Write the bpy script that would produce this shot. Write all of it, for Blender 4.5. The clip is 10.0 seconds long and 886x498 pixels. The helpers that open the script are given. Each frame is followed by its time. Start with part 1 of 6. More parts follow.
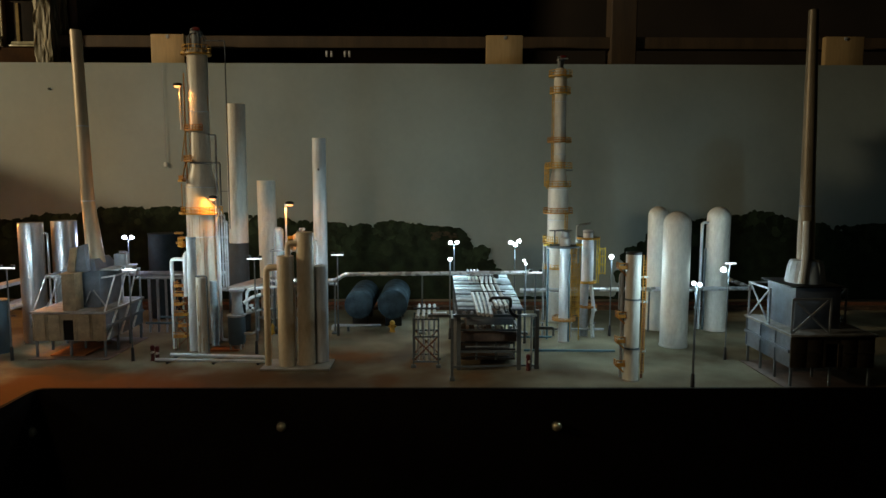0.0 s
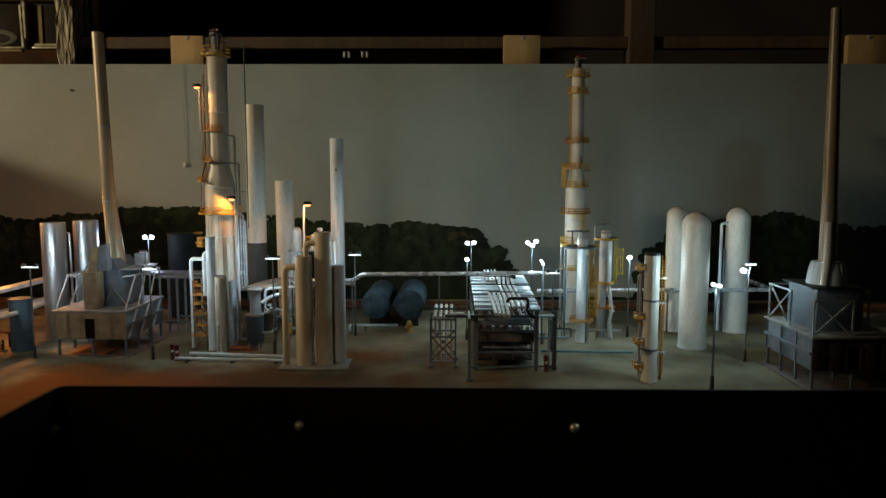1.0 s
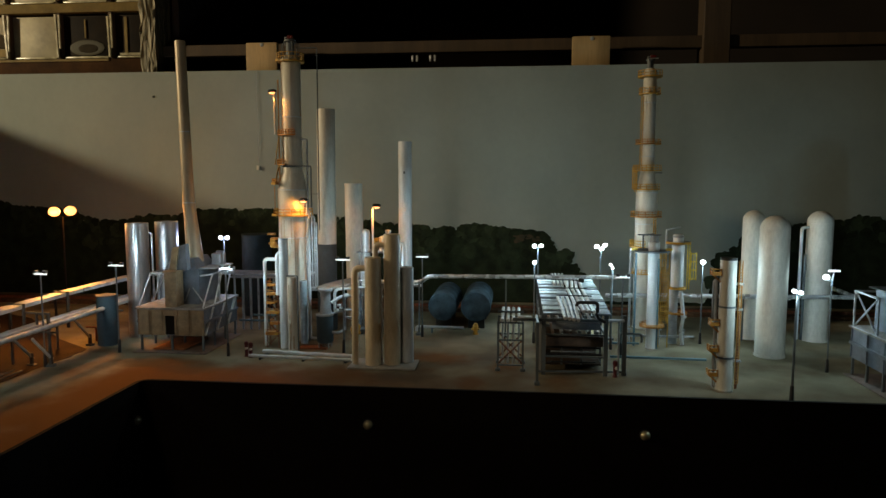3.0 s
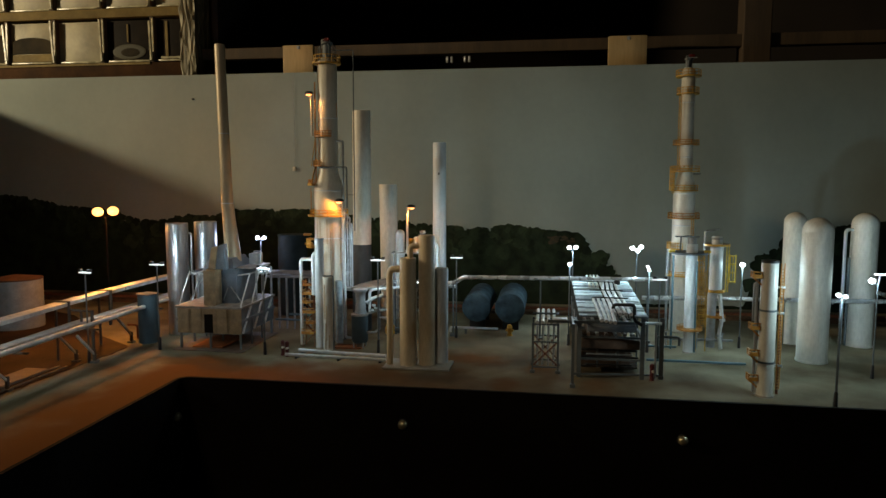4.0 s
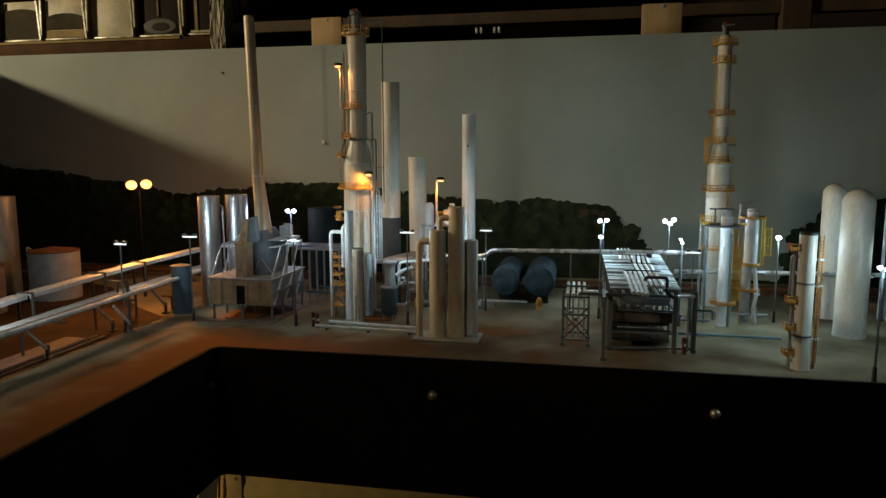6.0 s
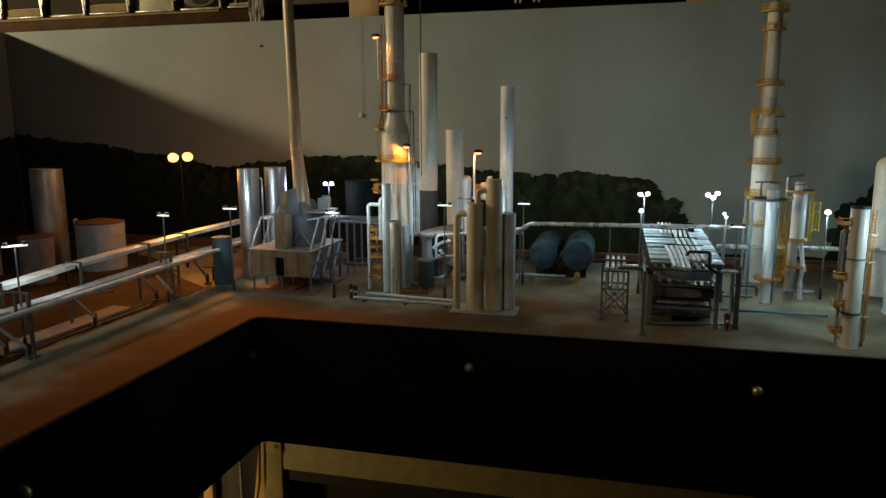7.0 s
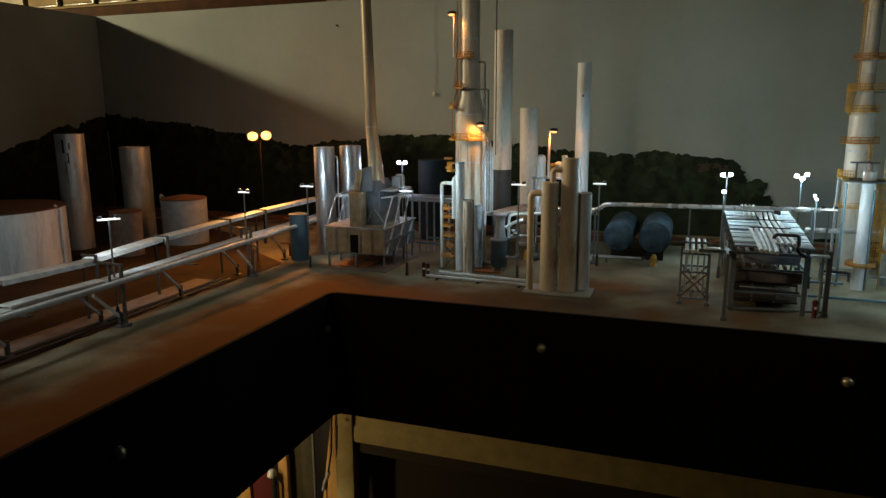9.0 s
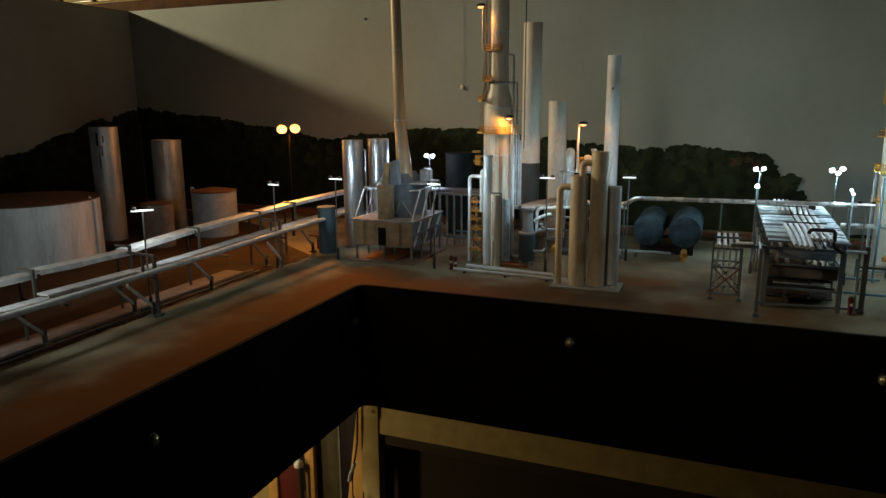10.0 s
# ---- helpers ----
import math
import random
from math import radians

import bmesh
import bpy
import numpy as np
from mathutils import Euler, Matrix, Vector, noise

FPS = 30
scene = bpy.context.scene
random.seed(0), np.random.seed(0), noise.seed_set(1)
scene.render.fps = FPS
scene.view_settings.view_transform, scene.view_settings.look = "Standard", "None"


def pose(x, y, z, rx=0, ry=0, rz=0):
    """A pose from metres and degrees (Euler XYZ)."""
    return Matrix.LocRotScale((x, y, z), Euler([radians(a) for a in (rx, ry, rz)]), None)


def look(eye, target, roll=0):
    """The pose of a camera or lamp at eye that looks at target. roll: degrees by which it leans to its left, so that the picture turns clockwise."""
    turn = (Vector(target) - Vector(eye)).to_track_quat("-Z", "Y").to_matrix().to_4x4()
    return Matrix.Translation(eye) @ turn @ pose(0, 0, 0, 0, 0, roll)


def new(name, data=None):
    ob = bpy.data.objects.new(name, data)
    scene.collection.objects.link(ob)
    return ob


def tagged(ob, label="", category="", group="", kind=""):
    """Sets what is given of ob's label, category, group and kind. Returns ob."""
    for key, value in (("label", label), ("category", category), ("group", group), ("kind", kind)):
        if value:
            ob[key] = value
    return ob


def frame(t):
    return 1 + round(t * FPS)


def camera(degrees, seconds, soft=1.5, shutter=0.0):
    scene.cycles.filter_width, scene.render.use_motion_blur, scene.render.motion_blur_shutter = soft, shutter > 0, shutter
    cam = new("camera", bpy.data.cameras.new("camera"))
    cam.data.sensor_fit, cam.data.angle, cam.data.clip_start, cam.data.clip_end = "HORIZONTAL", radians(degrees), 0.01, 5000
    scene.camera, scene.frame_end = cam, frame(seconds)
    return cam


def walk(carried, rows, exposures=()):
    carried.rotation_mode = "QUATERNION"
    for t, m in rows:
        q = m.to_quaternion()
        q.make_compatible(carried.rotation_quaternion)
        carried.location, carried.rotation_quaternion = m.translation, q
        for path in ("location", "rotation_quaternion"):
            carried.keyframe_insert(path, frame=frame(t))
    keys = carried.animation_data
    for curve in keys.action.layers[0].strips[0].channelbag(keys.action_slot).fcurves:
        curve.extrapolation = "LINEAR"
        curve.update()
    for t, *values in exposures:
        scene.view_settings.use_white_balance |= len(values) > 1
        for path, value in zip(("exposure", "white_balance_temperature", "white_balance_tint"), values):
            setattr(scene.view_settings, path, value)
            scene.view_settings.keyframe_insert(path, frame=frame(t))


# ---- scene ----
# ---- camera ----
cam = camera(65.6, 10.0, soft=1.5)
PATH = [
    (0, (0.0950, 0.1041, 0.3138), (0.1115, 2.0929, 0.1038), 0.12),
    (0.5, (0.0945, 0.1041, 0.3147), (0.0758, 2.0929, 0.1039), 0.10),
    (1, (0.0925, 0.1040, 0.3143), (0.0631, 2.0927, 0.1043), 0.11),
    (1.5, (0.0907, 0.1032, 0.3142), (0.0091, 2.0907, 0.1063), 0.10),
    (2, (0.0875, 0.1029, 0.3140), (-0.0455, 2.0878, 0.1082), 0.08),
    (2.5, (0.0858, 0.1027, 0.3140), (-0.0814, 2.0852, 0.1094), 0.08),
    (2.7, (0.0847, 0.1024, 0.3140), (-0.0973, 2.0840, 0.1101), 0.08),
    (3.8, (0.0787, 0.1009, 0.3142), (-0.2078, 2.0698, 0.1140), 0.09),
    (4, (0.0776, 0.1006, 0.3142), (-0.2234, 2.0677, 0.1141), 0.09),
    (4.5, (0.0764, 0.1003, 0.3132), (-0.2748, 2.0594, 0.1166), 0.05),
    (5, (0.0767, 0.1002, 0.3143), (-0.2801, 2.0577, 0.1114), 0.01),
    (5.2, (0.0762, 0.1006, 0.3132), (-0.2838, 2.0570, 0.0895), -0.01),
    (6.3, (0.0723, 0.1043, 0.3049), (-0.3327, 2.0382, 0.0136), -0.13),
    (6.5, (0.0717, 0.1049, 0.3037), (-0.3634, 2.0314, -0.0116), -0.15),
    (7, (0.0697, 0.1066, 0.3032), (-0.4074, 2.0186, -0.0379), -0.19),
    (7.5, (0.0664, 0.1064, 0.3018), (-0.4701, 2.0008, -0.0498), -0.23),
    (8, (0.0647, 0.1071, 0.3010), (-0.5105, 1.9859, -0.0721), -0.27),
    (8.5, (0.0614, 0.1064, 0.2989), (-0.5511, 1.9715, -0.0833), -0.30),
    (9, (0.0592, 0.1061, 0.2996), (-0.6021, 1.9518, -0.0954), -0.33),
    (9.5, (0.0564, 0.1049, 0.2995), (-0.6493, 1.9322, -0.1040), -0.36),
    (10, (0.0543, 0.1042, 0.2974), (-0.6731, 1.9214, -0.1129), -0.36),
]
walk(cam, [(t, look(eye, aim, roll)) for t, eye, aim, roll in PATH])

# ---- world, lamps of the room, exposure ----
world = bpy.data.worlds.new("dark_room")
scene.world = world
world.use_nodes = True
world.node_tree.nodes["Background"].inputs[0].default_value = (0.012, 0.012, 0.013, 1)
world.node_tree.nodes["Background"].inputs[1].default_value = 0.1


def lamp(name, place, power, colour, radius):
    data = bpy.data.lights.new(name, "POINT")
    data.energy, data.color, data.shadow_soft_size = power, colour, radius
    ob = new(name, data)
    ob.location = place
    return ob


SODIUM = (1.0, 0.36, 0.06)
WHITE = (0.62, 0.90, 1.0)
BLUISH = (0.62, 0.72, 1.0)
NEUTRAL = (0.84, 0.95, 0.94)
lamp("sodium_back_glow", (-0.858, 1.486, 0.246), 0.65, SODIUM, 0.012)
# Unseen lamp, added for the warm light on the boards below the table.
lamp("under_table_fill", (-1.5, 1.15, -0.70), 9.5, (1.0, 0.70, 0.30), 0.04)


def spot(name, place, aim, power, colour, angle, radius, blend=0.6):
    data = bpy.data.lights.new(name, "SPOT")
    data.energy, data.color, data.shadow_soft_size, data.spot_size, data.spot_blend = power, colour, radius, radians(angle), blend
    ob = new(name, data)
    ob.matrix_world = look(place, aim)
    return ob


spot("clamp_lamp_light", (-3.05, 0.58, 1.072), (-1.40, 1.80, 0.45), 178.0, (1.0, 0.815, 0.50), 64, 0.06, 0.6)
# Added warm fill on the column fronts, from no known lamp.
spot("added_front_fill", (-0.80, -0.72, 1.245), (-0.28, 1.22, 0.12), 16.8, (1.0, 0.785, 0.52), 47, 0.10, 1.0)
spot("sodium_flood_light", (-0.858, 1.425, 0.236), (-0.58, 0.80, 0.0), 5.0, SODIUM, 112, 0.016)


# ---- materials ----
def material(name, colour, rough=0.6, metal=0.0, vary=0.25, grain=300.0, blotch=25.0, bump=0.15, tint=None, streak=1.0, mottle=0.35):
    """A painted, metal or stone surface: blotches at one scale, grain at another, streaks along z where streak is below 1."""
    m = bpy.data.materials.new(name)
    m.use_nodes = True
    n, l = m.node_tree.nodes, m.node_tree.links
    b = n["Principled BSDF"]
    b.inputs["Roughness"].default_value, b.inputs["Metallic"].default_value = rough, metal
    co = n.new("ShaderNodeTexCoord")
    mp = n.new("ShaderNodeMapping")
    mp.inputs["Scale"].default_value = (1, 1, streak)
    l.new(co.outputs["Object"], mp.inputs["Vector"])
    big, fine = n.new("ShaderNodeTexNoise"), n.new("ShaderNodeTexNoise")
    for node, scale, detail in ((big, blotch, 5.0), (fine, grain, 3.0)):
        node.inputs["Scale"].default_value, node.inputs["Detail"].default_value = scale, detail
        l.new(mp.outputs["Vector"], node.inputs["Vector"])
    ramp = n.new("ShaderNodeValToRGB")
    dark = tint or tuple(c * (1 - vary) for c in colour)
    light = tuple(min(0.95, c * (1 + vary * 0.35)) for c in colour)
    ramp.color_ramp.elements[0].position, ramp.color_ramp.elements[1].position = 0.3, 0.68
    ramp.color_ramp.elements[0].color, ramp.color_ramp.elements[1].color = (*dark, 1), (*light, 1)
    l.new(big.outputs["Fac"], ramp.inputs["Fac"])
    mix = n.new("ShaderNodeMix")
    mix.data_type, mix.blend_type = "RGBA", "MULTIPLY"
    mix.inputs["Factor"].default_value = mottle
    l.new(ramp.outputs["Color"], mix.inputs["A"])
    l.new(fine.outputs["Fac"], mix.inputs["B"])
    l.new(mix.outputs["Result"], b.inputs["Base Color"])
    rr = n.new("ShaderNodeMapRange")
    rr.inputs["To Min"].default_value, rr.inputs["To Max"].default_value = max(0.05, rough - 0.12), min(1.0, rough + 0.12)
    l.new(big.outputs["Fac"], rr.inputs["Value"])
    l.new(rr.outputs["Result"], b.inputs["Roughness"])
    bp = n.new("ShaderNodeBump")
    bp.inputs["Strength"].default_value, bp.inputs["Distance"].default_value = bump, 0.0008
    l.new(fine.outputs["Fac"], bp.inputs["Height"])
    l.new(bp.outputs["Normal"], b.inputs["Normal"])
    return m


def glowing(name, colour, strength):
    m = bpy.data.materials.new(name)
    m.use_nodes = True
    b = m.node_tree.nodes["Principled BSDF"]
    b.inputs["Base Color"].default_value = (0.8, 0.8, 0.8, 1)
    b.inputs["Emission Color"].default_value, b.inputs["Emission Strength"].default_value = (*colour, 1), strength
    return m


DRUM_CREAM = material("yellowed_cream_paint", (0.73, 0.59, 0.39), 0.38, vary=0.22, blotch=30, streak=0.3)
TOWER_CREAM = material("aged_tower_paint", (0.74, 0.70, 0.60), 0.40, vary=0.3, blotch=30, streak=0.25, tint=(0.52, 0.44, 0.31))
CREAM = material("cream_paint", (0.74, 0.70, 0.61), 0.40, vary=0.18, blotch=30, streak=0.3)
WHITE_PAINT = material("white_paint", (0.72, 0.75, 0.76), 0.30, vary=0.2, blotch=40, streak=0.2)
SILVER = material("brushed_silver", (0.56, 0.58, 0.60), 0.33, 0.8, vary=0.3, blotch=60, streak=0.15)
STEEL = material("dull_steel", (0.42, 0.44, 0.45), 0.5, 0.2, vary=0.35, blotch=60)
CHROME = material("bright_foil", (0.82, 0.84, 0.86), 0.28, 0.5, vary=0.15, blotch=50)
GREY_PLASTIC = material("grey_plastic", (0.36, 0.38, 0.40), 0.55, vary=0.25, blotch=60)
DULL_STACK = material("dull_tan_stack_metal", (0.44, 0.345, 0.225), 0.40, 0.25, vary=0.3, blotch=40, streak=0.2)
SLATE = material("slate_grey_paint", (0.060, 0.068, 0.072), 0.75, vary=0.3, blotch=40)
SOOT = material("dark_slate_paint", (0.028, 0.038, 0.042), 0.8, vary=0.3, blotch=40)
BLUE_GREY = material("blue_grey_paint", (0.055, 0.092, 0.120), 0.72, vary=0.3, blotch=40)
DARK_GREY = material("dark_grey_paint", (0.13, 0.15, 0.16), 0.6, vary=0.3, blotch=40)
DECK_PLATE = material("worn_deck_plate", (0.34, 0.32, 0.29), 0.65, vary=0.45, blotch=60)
TAN_PANEL = material("weathered_casing_panel", (0.34, 0.245, 0.14), 0.7, vary=0.35, blotch=70)
# Darker copy of the tan panel, for the heater that stands in shade.
SHADED_PANEL = material("shade_darkened_panel", (0.075, 0.058, 0.038), 0.8, vary=0.4, blotch=70)
HOOD_WHITE = material("pale_blue_white_sheet", (0.66, 0.74, 0.77), 0.5, vary=0.25, blotch=80, streak=0.2)
CASING = material("grey_blue_casing", (0.17, 0.20, 0.24), 0.6, vary=0.3, blotch=60)
SAFETY = material("safety_yellow", (0.66, 0.35, 0.038), 0.5, vary=0.35, blotch=120)
ORANGE = material("safety_orange", (0.58, 0.25, 0.036), 0.5, vary=0.35, blotch=120)
YELLOW = material("bright_yellow", (0.85, 0.62, 0.08), 0.5, vary=0.2, blotch=120)
BLUE_TANK = material("faded_blue_tank_paint", (0.058, 0.090, 0.110), 0.9, vary=0.55, grain=250, blotch=45)
BLACK = material("black_plastic", (0.015, 0.015, 0.016), 0.5, vary=0.3, blotch=80)
RUST_WASH = material("thin_rust_wash", (0.50, 0.38, 0.24), 0.6, vary=0.5, blotch=120, streak=0.2)
RUST = material("rust_brown", (0.22, 0.075, 0.03), 0.8, vary=0.4, blotch=120)
RED = material("red_enamel", (0.11, 0.014, 0.014), 0.45, vary=0.2, blotch=120)
BLUE_PIPE = material("teal_pipe", (0.10, 0.19, 0.23), 0.5, vary=0.2, blotch=120)
BRASS = material("brass", (0.72, 0.60, 0.36), 0.34, 0.75, vary=0.2, blotch=200)
GROUND = material("dirty_concrete_layout", (0.335, 0.298, 0.200), 0.9, vary=0.5, grain=500, blotch=9, bump=0.6, tint=(0.135, 0.098, 0.054), mottle=0.6)


def edge_orange_tint(m):
    """Uneven rust-brown pigment along the table's free edge, with the sodium lamp's orange light painted in."""
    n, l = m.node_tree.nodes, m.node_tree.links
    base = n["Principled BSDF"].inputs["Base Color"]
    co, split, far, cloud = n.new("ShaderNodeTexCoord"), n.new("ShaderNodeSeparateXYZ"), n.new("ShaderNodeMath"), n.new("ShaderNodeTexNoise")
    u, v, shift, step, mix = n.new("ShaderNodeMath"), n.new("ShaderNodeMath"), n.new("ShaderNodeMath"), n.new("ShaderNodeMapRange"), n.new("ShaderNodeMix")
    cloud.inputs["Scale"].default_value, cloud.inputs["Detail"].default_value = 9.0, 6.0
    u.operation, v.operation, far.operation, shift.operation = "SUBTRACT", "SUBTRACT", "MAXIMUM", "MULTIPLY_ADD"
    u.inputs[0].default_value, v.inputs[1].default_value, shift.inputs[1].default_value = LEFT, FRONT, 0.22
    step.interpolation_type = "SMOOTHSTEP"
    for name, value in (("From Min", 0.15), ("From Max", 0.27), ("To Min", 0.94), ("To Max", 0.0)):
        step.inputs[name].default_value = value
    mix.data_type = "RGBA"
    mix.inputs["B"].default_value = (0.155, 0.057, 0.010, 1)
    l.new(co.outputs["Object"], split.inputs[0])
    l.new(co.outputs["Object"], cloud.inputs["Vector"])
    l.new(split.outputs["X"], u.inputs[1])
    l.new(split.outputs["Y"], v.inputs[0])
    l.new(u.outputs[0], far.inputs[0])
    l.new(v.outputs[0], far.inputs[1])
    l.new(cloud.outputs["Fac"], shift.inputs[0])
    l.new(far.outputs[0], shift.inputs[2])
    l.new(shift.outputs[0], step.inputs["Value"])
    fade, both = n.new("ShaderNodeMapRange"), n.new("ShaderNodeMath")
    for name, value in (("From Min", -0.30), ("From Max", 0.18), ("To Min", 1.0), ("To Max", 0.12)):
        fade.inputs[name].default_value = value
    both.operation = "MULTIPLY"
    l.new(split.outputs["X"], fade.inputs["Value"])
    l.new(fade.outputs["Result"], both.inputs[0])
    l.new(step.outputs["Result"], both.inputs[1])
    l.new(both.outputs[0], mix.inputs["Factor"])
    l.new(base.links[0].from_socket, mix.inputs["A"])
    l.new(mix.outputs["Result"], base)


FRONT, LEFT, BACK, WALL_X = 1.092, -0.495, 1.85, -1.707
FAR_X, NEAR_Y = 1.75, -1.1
edge_orange_tint(GROUND)


def ground_patches(m, spots):
    """Ragged patches on the ground, stains with some painted light and shade: place, half sizes, colour and strength of
    each.
    """
    n, l = m.node_tree.nodes, m.node_tree.links
    base = n["Principled BSDF"].inputs["Base Color"]
    co, cloud = n.new("ShaderNodeTexCoord"), n.new("ShaderNodeTexNoise")
    cloud.inputs["Scale"].default_value, cloud.inputs["Detail"].default_value = 26.0, 7.0
    l.new(co.outputs["Object"], cloud.inputs["Vector"])
    for x, y, rx, ry, colour, strength in spots:
        mp, size, rag, edge, mix = n.new("ShaderNodeMapping"), n.new("ShaderNodeVectorMath"), n.new("ShaderNodeMath"), n.new("ShaderNodeMapRange"), n.new("ShaderNodeMix")
        mp.vector_type, size.operation, rag.operation, mix.data_type = "TEXTURE", "LENGTH", "MULTIPLY_ADD", "RGBA"
        mp.inputs["Location"].default_value, mp.inputs["Scale"].default_value = (x, y, 0), (rx, ry, 1)
        rag.inputs[1].default_value = 1.5
        edge.interpolation_type = "SMOOTHSTEP"
        for name, value in (("From Min", 1.05), ("From Max", 1.95), ("To Min", strength), ("To Max", 0.0)):
            edge.inputs[name].default_value = value
        mix.inputs["B"].default_value = (*colour, 1)
        l.new(co.outputs["Object"], mp.inputs["Vector"])
        l.new(mp.outputs["Vector"], size.inputs[0])
        l.new(cloud.outputs["Fac"], rag.inputs[0])
        l.new(size.outputs["Value"], rag.inputs[2])
        l.new(rag.outputs[0], edge.inputs["Value"])
        l.new(edge.outputs["Result"], mix.inputs["Factor"])
        l.new(base.links[0].from_socket, mix.inputs["A"])
        l.new(mix.outputs["Result"], base)


DARK_BROWN, RUSTY, GREEN_GREY = (0.070, 0.050, 0.030), (0.160, 0.066, 0.016), (0.150, 0.155, 0.105)
ground_patches(GROUND, [
    (-0.05, 1.275, 0.075, 0.045, RUSTY, 0.75), (0.05, 1.300, 0.050, 0.040, DARK_BROWN, 0.6), (0.017, 1.130, 0.030, 0.045, RUSTY, 0.8),
    (-0.165, 1.150, 0.055, 0.045, RUSTY, 0.7), (-0.10, 1.165, 0.060, 0.040, DARK_BROWN, 0.6), (-0.10, 1.384, 0.050, 0.035, GREEN_GREY, 0.8),
    # The dark patch below the large rack holds the shade under it.
    (0.155, 1.150, 0.035, 0.050, RUSTY, 0.6), (0.175, 1.260, 0.060, 0.080, DARK_BROWN, 0.9), (0.070, 1.245, 0.035, 0.045, RUSTY, 0.6),
    # Green-grey patch by the pipe run: white lamplight put into the ground colour.
    (-0.54, 1.195, 0.070, 0.030, DARK_BROWN, 0.7), (-0.46, 1.165, 0.060, 0.035, DARK_BROWN, 0.5), (-0.66, 0.93, 0.050, 0.120, GREEN_GREY, 0.7)])
DIRT = material("dark_brown_dirt", (0.055, 0.034, 0.020), 0.95, vary=0.5, grain=600, blotch=14, bump=0.5)
WORN_SHEET = material("worn_sheet_metal", (0.46, 0.46, 0.44), 0.42, 0.35, vary=0.5, grain=200, blotch=35, streak=0.3)
WEATHERED = material("weathered_grey_brown_paint", (0.20, 0.145, 0.115), 0.7, vary=0.4, blotch=60)
SLAB = material("pale_concrete", (0.42, 0.38, 0.32), 0.85, vary=0.3, grain=600, blotch=30, bump=0.3)
PALE_STRIP = material("pale_grey_strip", (0.46, 0.55, 0.60), 0.6, vary=0.35, blotch=90)
PAN = material("orange_pan", (0.46, 0.15, 0.04), 0.7, vary=0.4, blotch=90)
BALLAST = material("brown_ballast", (0.15, 0.09, 0.055), 0.95, vary=0.5, grain=900, blotch=90, bump=0.8)
BACKDROP = material("painted_backdrop_sky", (0.270, 0.308, 0.284), 0.85, vary=0.16, grain=90, blotch=5, bump=0.05, streak=0.8, mottle=0.10)
FASCIA = material("matte_black_fascia", (0.010, 0.0072, 0.0058), 0.95, vary=0.3, grain=400, blotch=30)
PINE = material("pine_block", (0.52, 0.35, 0.16), 0.7, vary=0.25, grain=200, blotch=30, streak=0.1)
OLD_WOOD = material("old_stud_wood", (0.095, 0.060, 0.033), 0.8, vary=0.4, grain=200, blotch=25, streak=0.1)
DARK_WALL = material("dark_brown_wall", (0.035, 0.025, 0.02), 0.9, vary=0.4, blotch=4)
RACK_WHITE = material("matte_white_channel", (0.68, 0.69, 0.68), 0.5, vary=0.3, blotch=70)
MILKY = material("milky_drawer_plastic", (0.38, 0.33, 0.21), 0.55, vary=0.45, grain=120, blotch=16, bump=0.2, mottle=0.2)
SMOKY = material("smoky_drawer_plastic", (0.022, 0.016, 0.011), 0.7, vary=0.7, grain=90, blotch=14, bump=0.2)
MURK = material("dark_drawer_contents", (0.045, 0.034, 0.019), 0.75, vary=0.6, grain=90, blotch=14, bump=0.2)
STRIP = material("pale_glossy_strip", (0.58, 0.52, 0.34), 0.25, vary=0.5, grain=150, blotch=45, bump=0.5)
SHELF = material("tan_shelf_board", (0.26, 0.185, 0.070), 0.6, vary=0.35, grain=150, blotch=18)
ROOF_RUST = material("dark_rusty_roof", (0.13, 0.058, 0.030), 0.85, vary=0.45, blotch=50)
CABINET_BROWN = material("dark_brown_cabinet_wood", (0.080, 0.036, 0.013), 0.7, vary=0.5, grain=150, blotch=18)
RACK_POST = material("dull_grey_brown_post", (0.085, 0.075, 0.062), 0.6, vary=0.35, blotch=60)
BENCH_WOOD = material("yellowed_bench_wood", (0.44, 0.36, 0.17), 0.75, vary=0.25, grain=200, blotch=20)
ORANGE_WOOD = material("orange_fir_board", (0.62, 0.36, 0.12), 0.7, vary=0.3, grain=200, blotch=20, streak=0.1)
GREEN_PANEL = material("dark_olive_panel", (0.062, 0.054, 0.025), 0.7, vary=0.4, blotch=20)
TAPE = material("foil_taped_post", (0.17, 0.14, 0.075), 0.5, 0.2, vary=0.7, grain=90, blotch=60, bump=0.7, streak=0.12)
FLOOR_MAT = material("basement_floor", (0.10, 0.09, 0.08), 0.8, vary=0.4, blotch=4)
for dull in (SMOKY, MURK, FASCIA, GROUND, DIRT, SHELF, CABINET_BROWN, BALLAST, BLUE_TANK, SOOT, SHADED_PANEL):
    dull.node_tree.nodes["Principled BSDF"].inputs["Specular IOR Level"].default_value = 0.10
GLOW_WHITE = glowing("lit_white_bulb", (0.86, 0.95, 1.0), 14.0)
GLOW_BLUE = glowing("lit_bluish_bulb", (0.62, 0.72, 1.0), 14.0)
GLOW_ORANGE = glowing("lit_sodium_bulb", (1.0, 0.36, 0.085), 2.6)
# The cross arms are no lamps; their lit look is added as glow.
GLOW_BAR = glowing("white_bar_with_glow", (0.92, 0.97, 1.0), 1.0)
GLOW_DIM = glowing("faint_white_bulb", (0.9, 0.95, 1.0), 2.5)
BEACON = material("red_beacon_lens", (0.10, 0.012, 0.012), 0.3, vary=0.1)
BEACON_LENS = material("red_lens", (0.15, 0.022, 0.018), 0.15, vary=0.1)


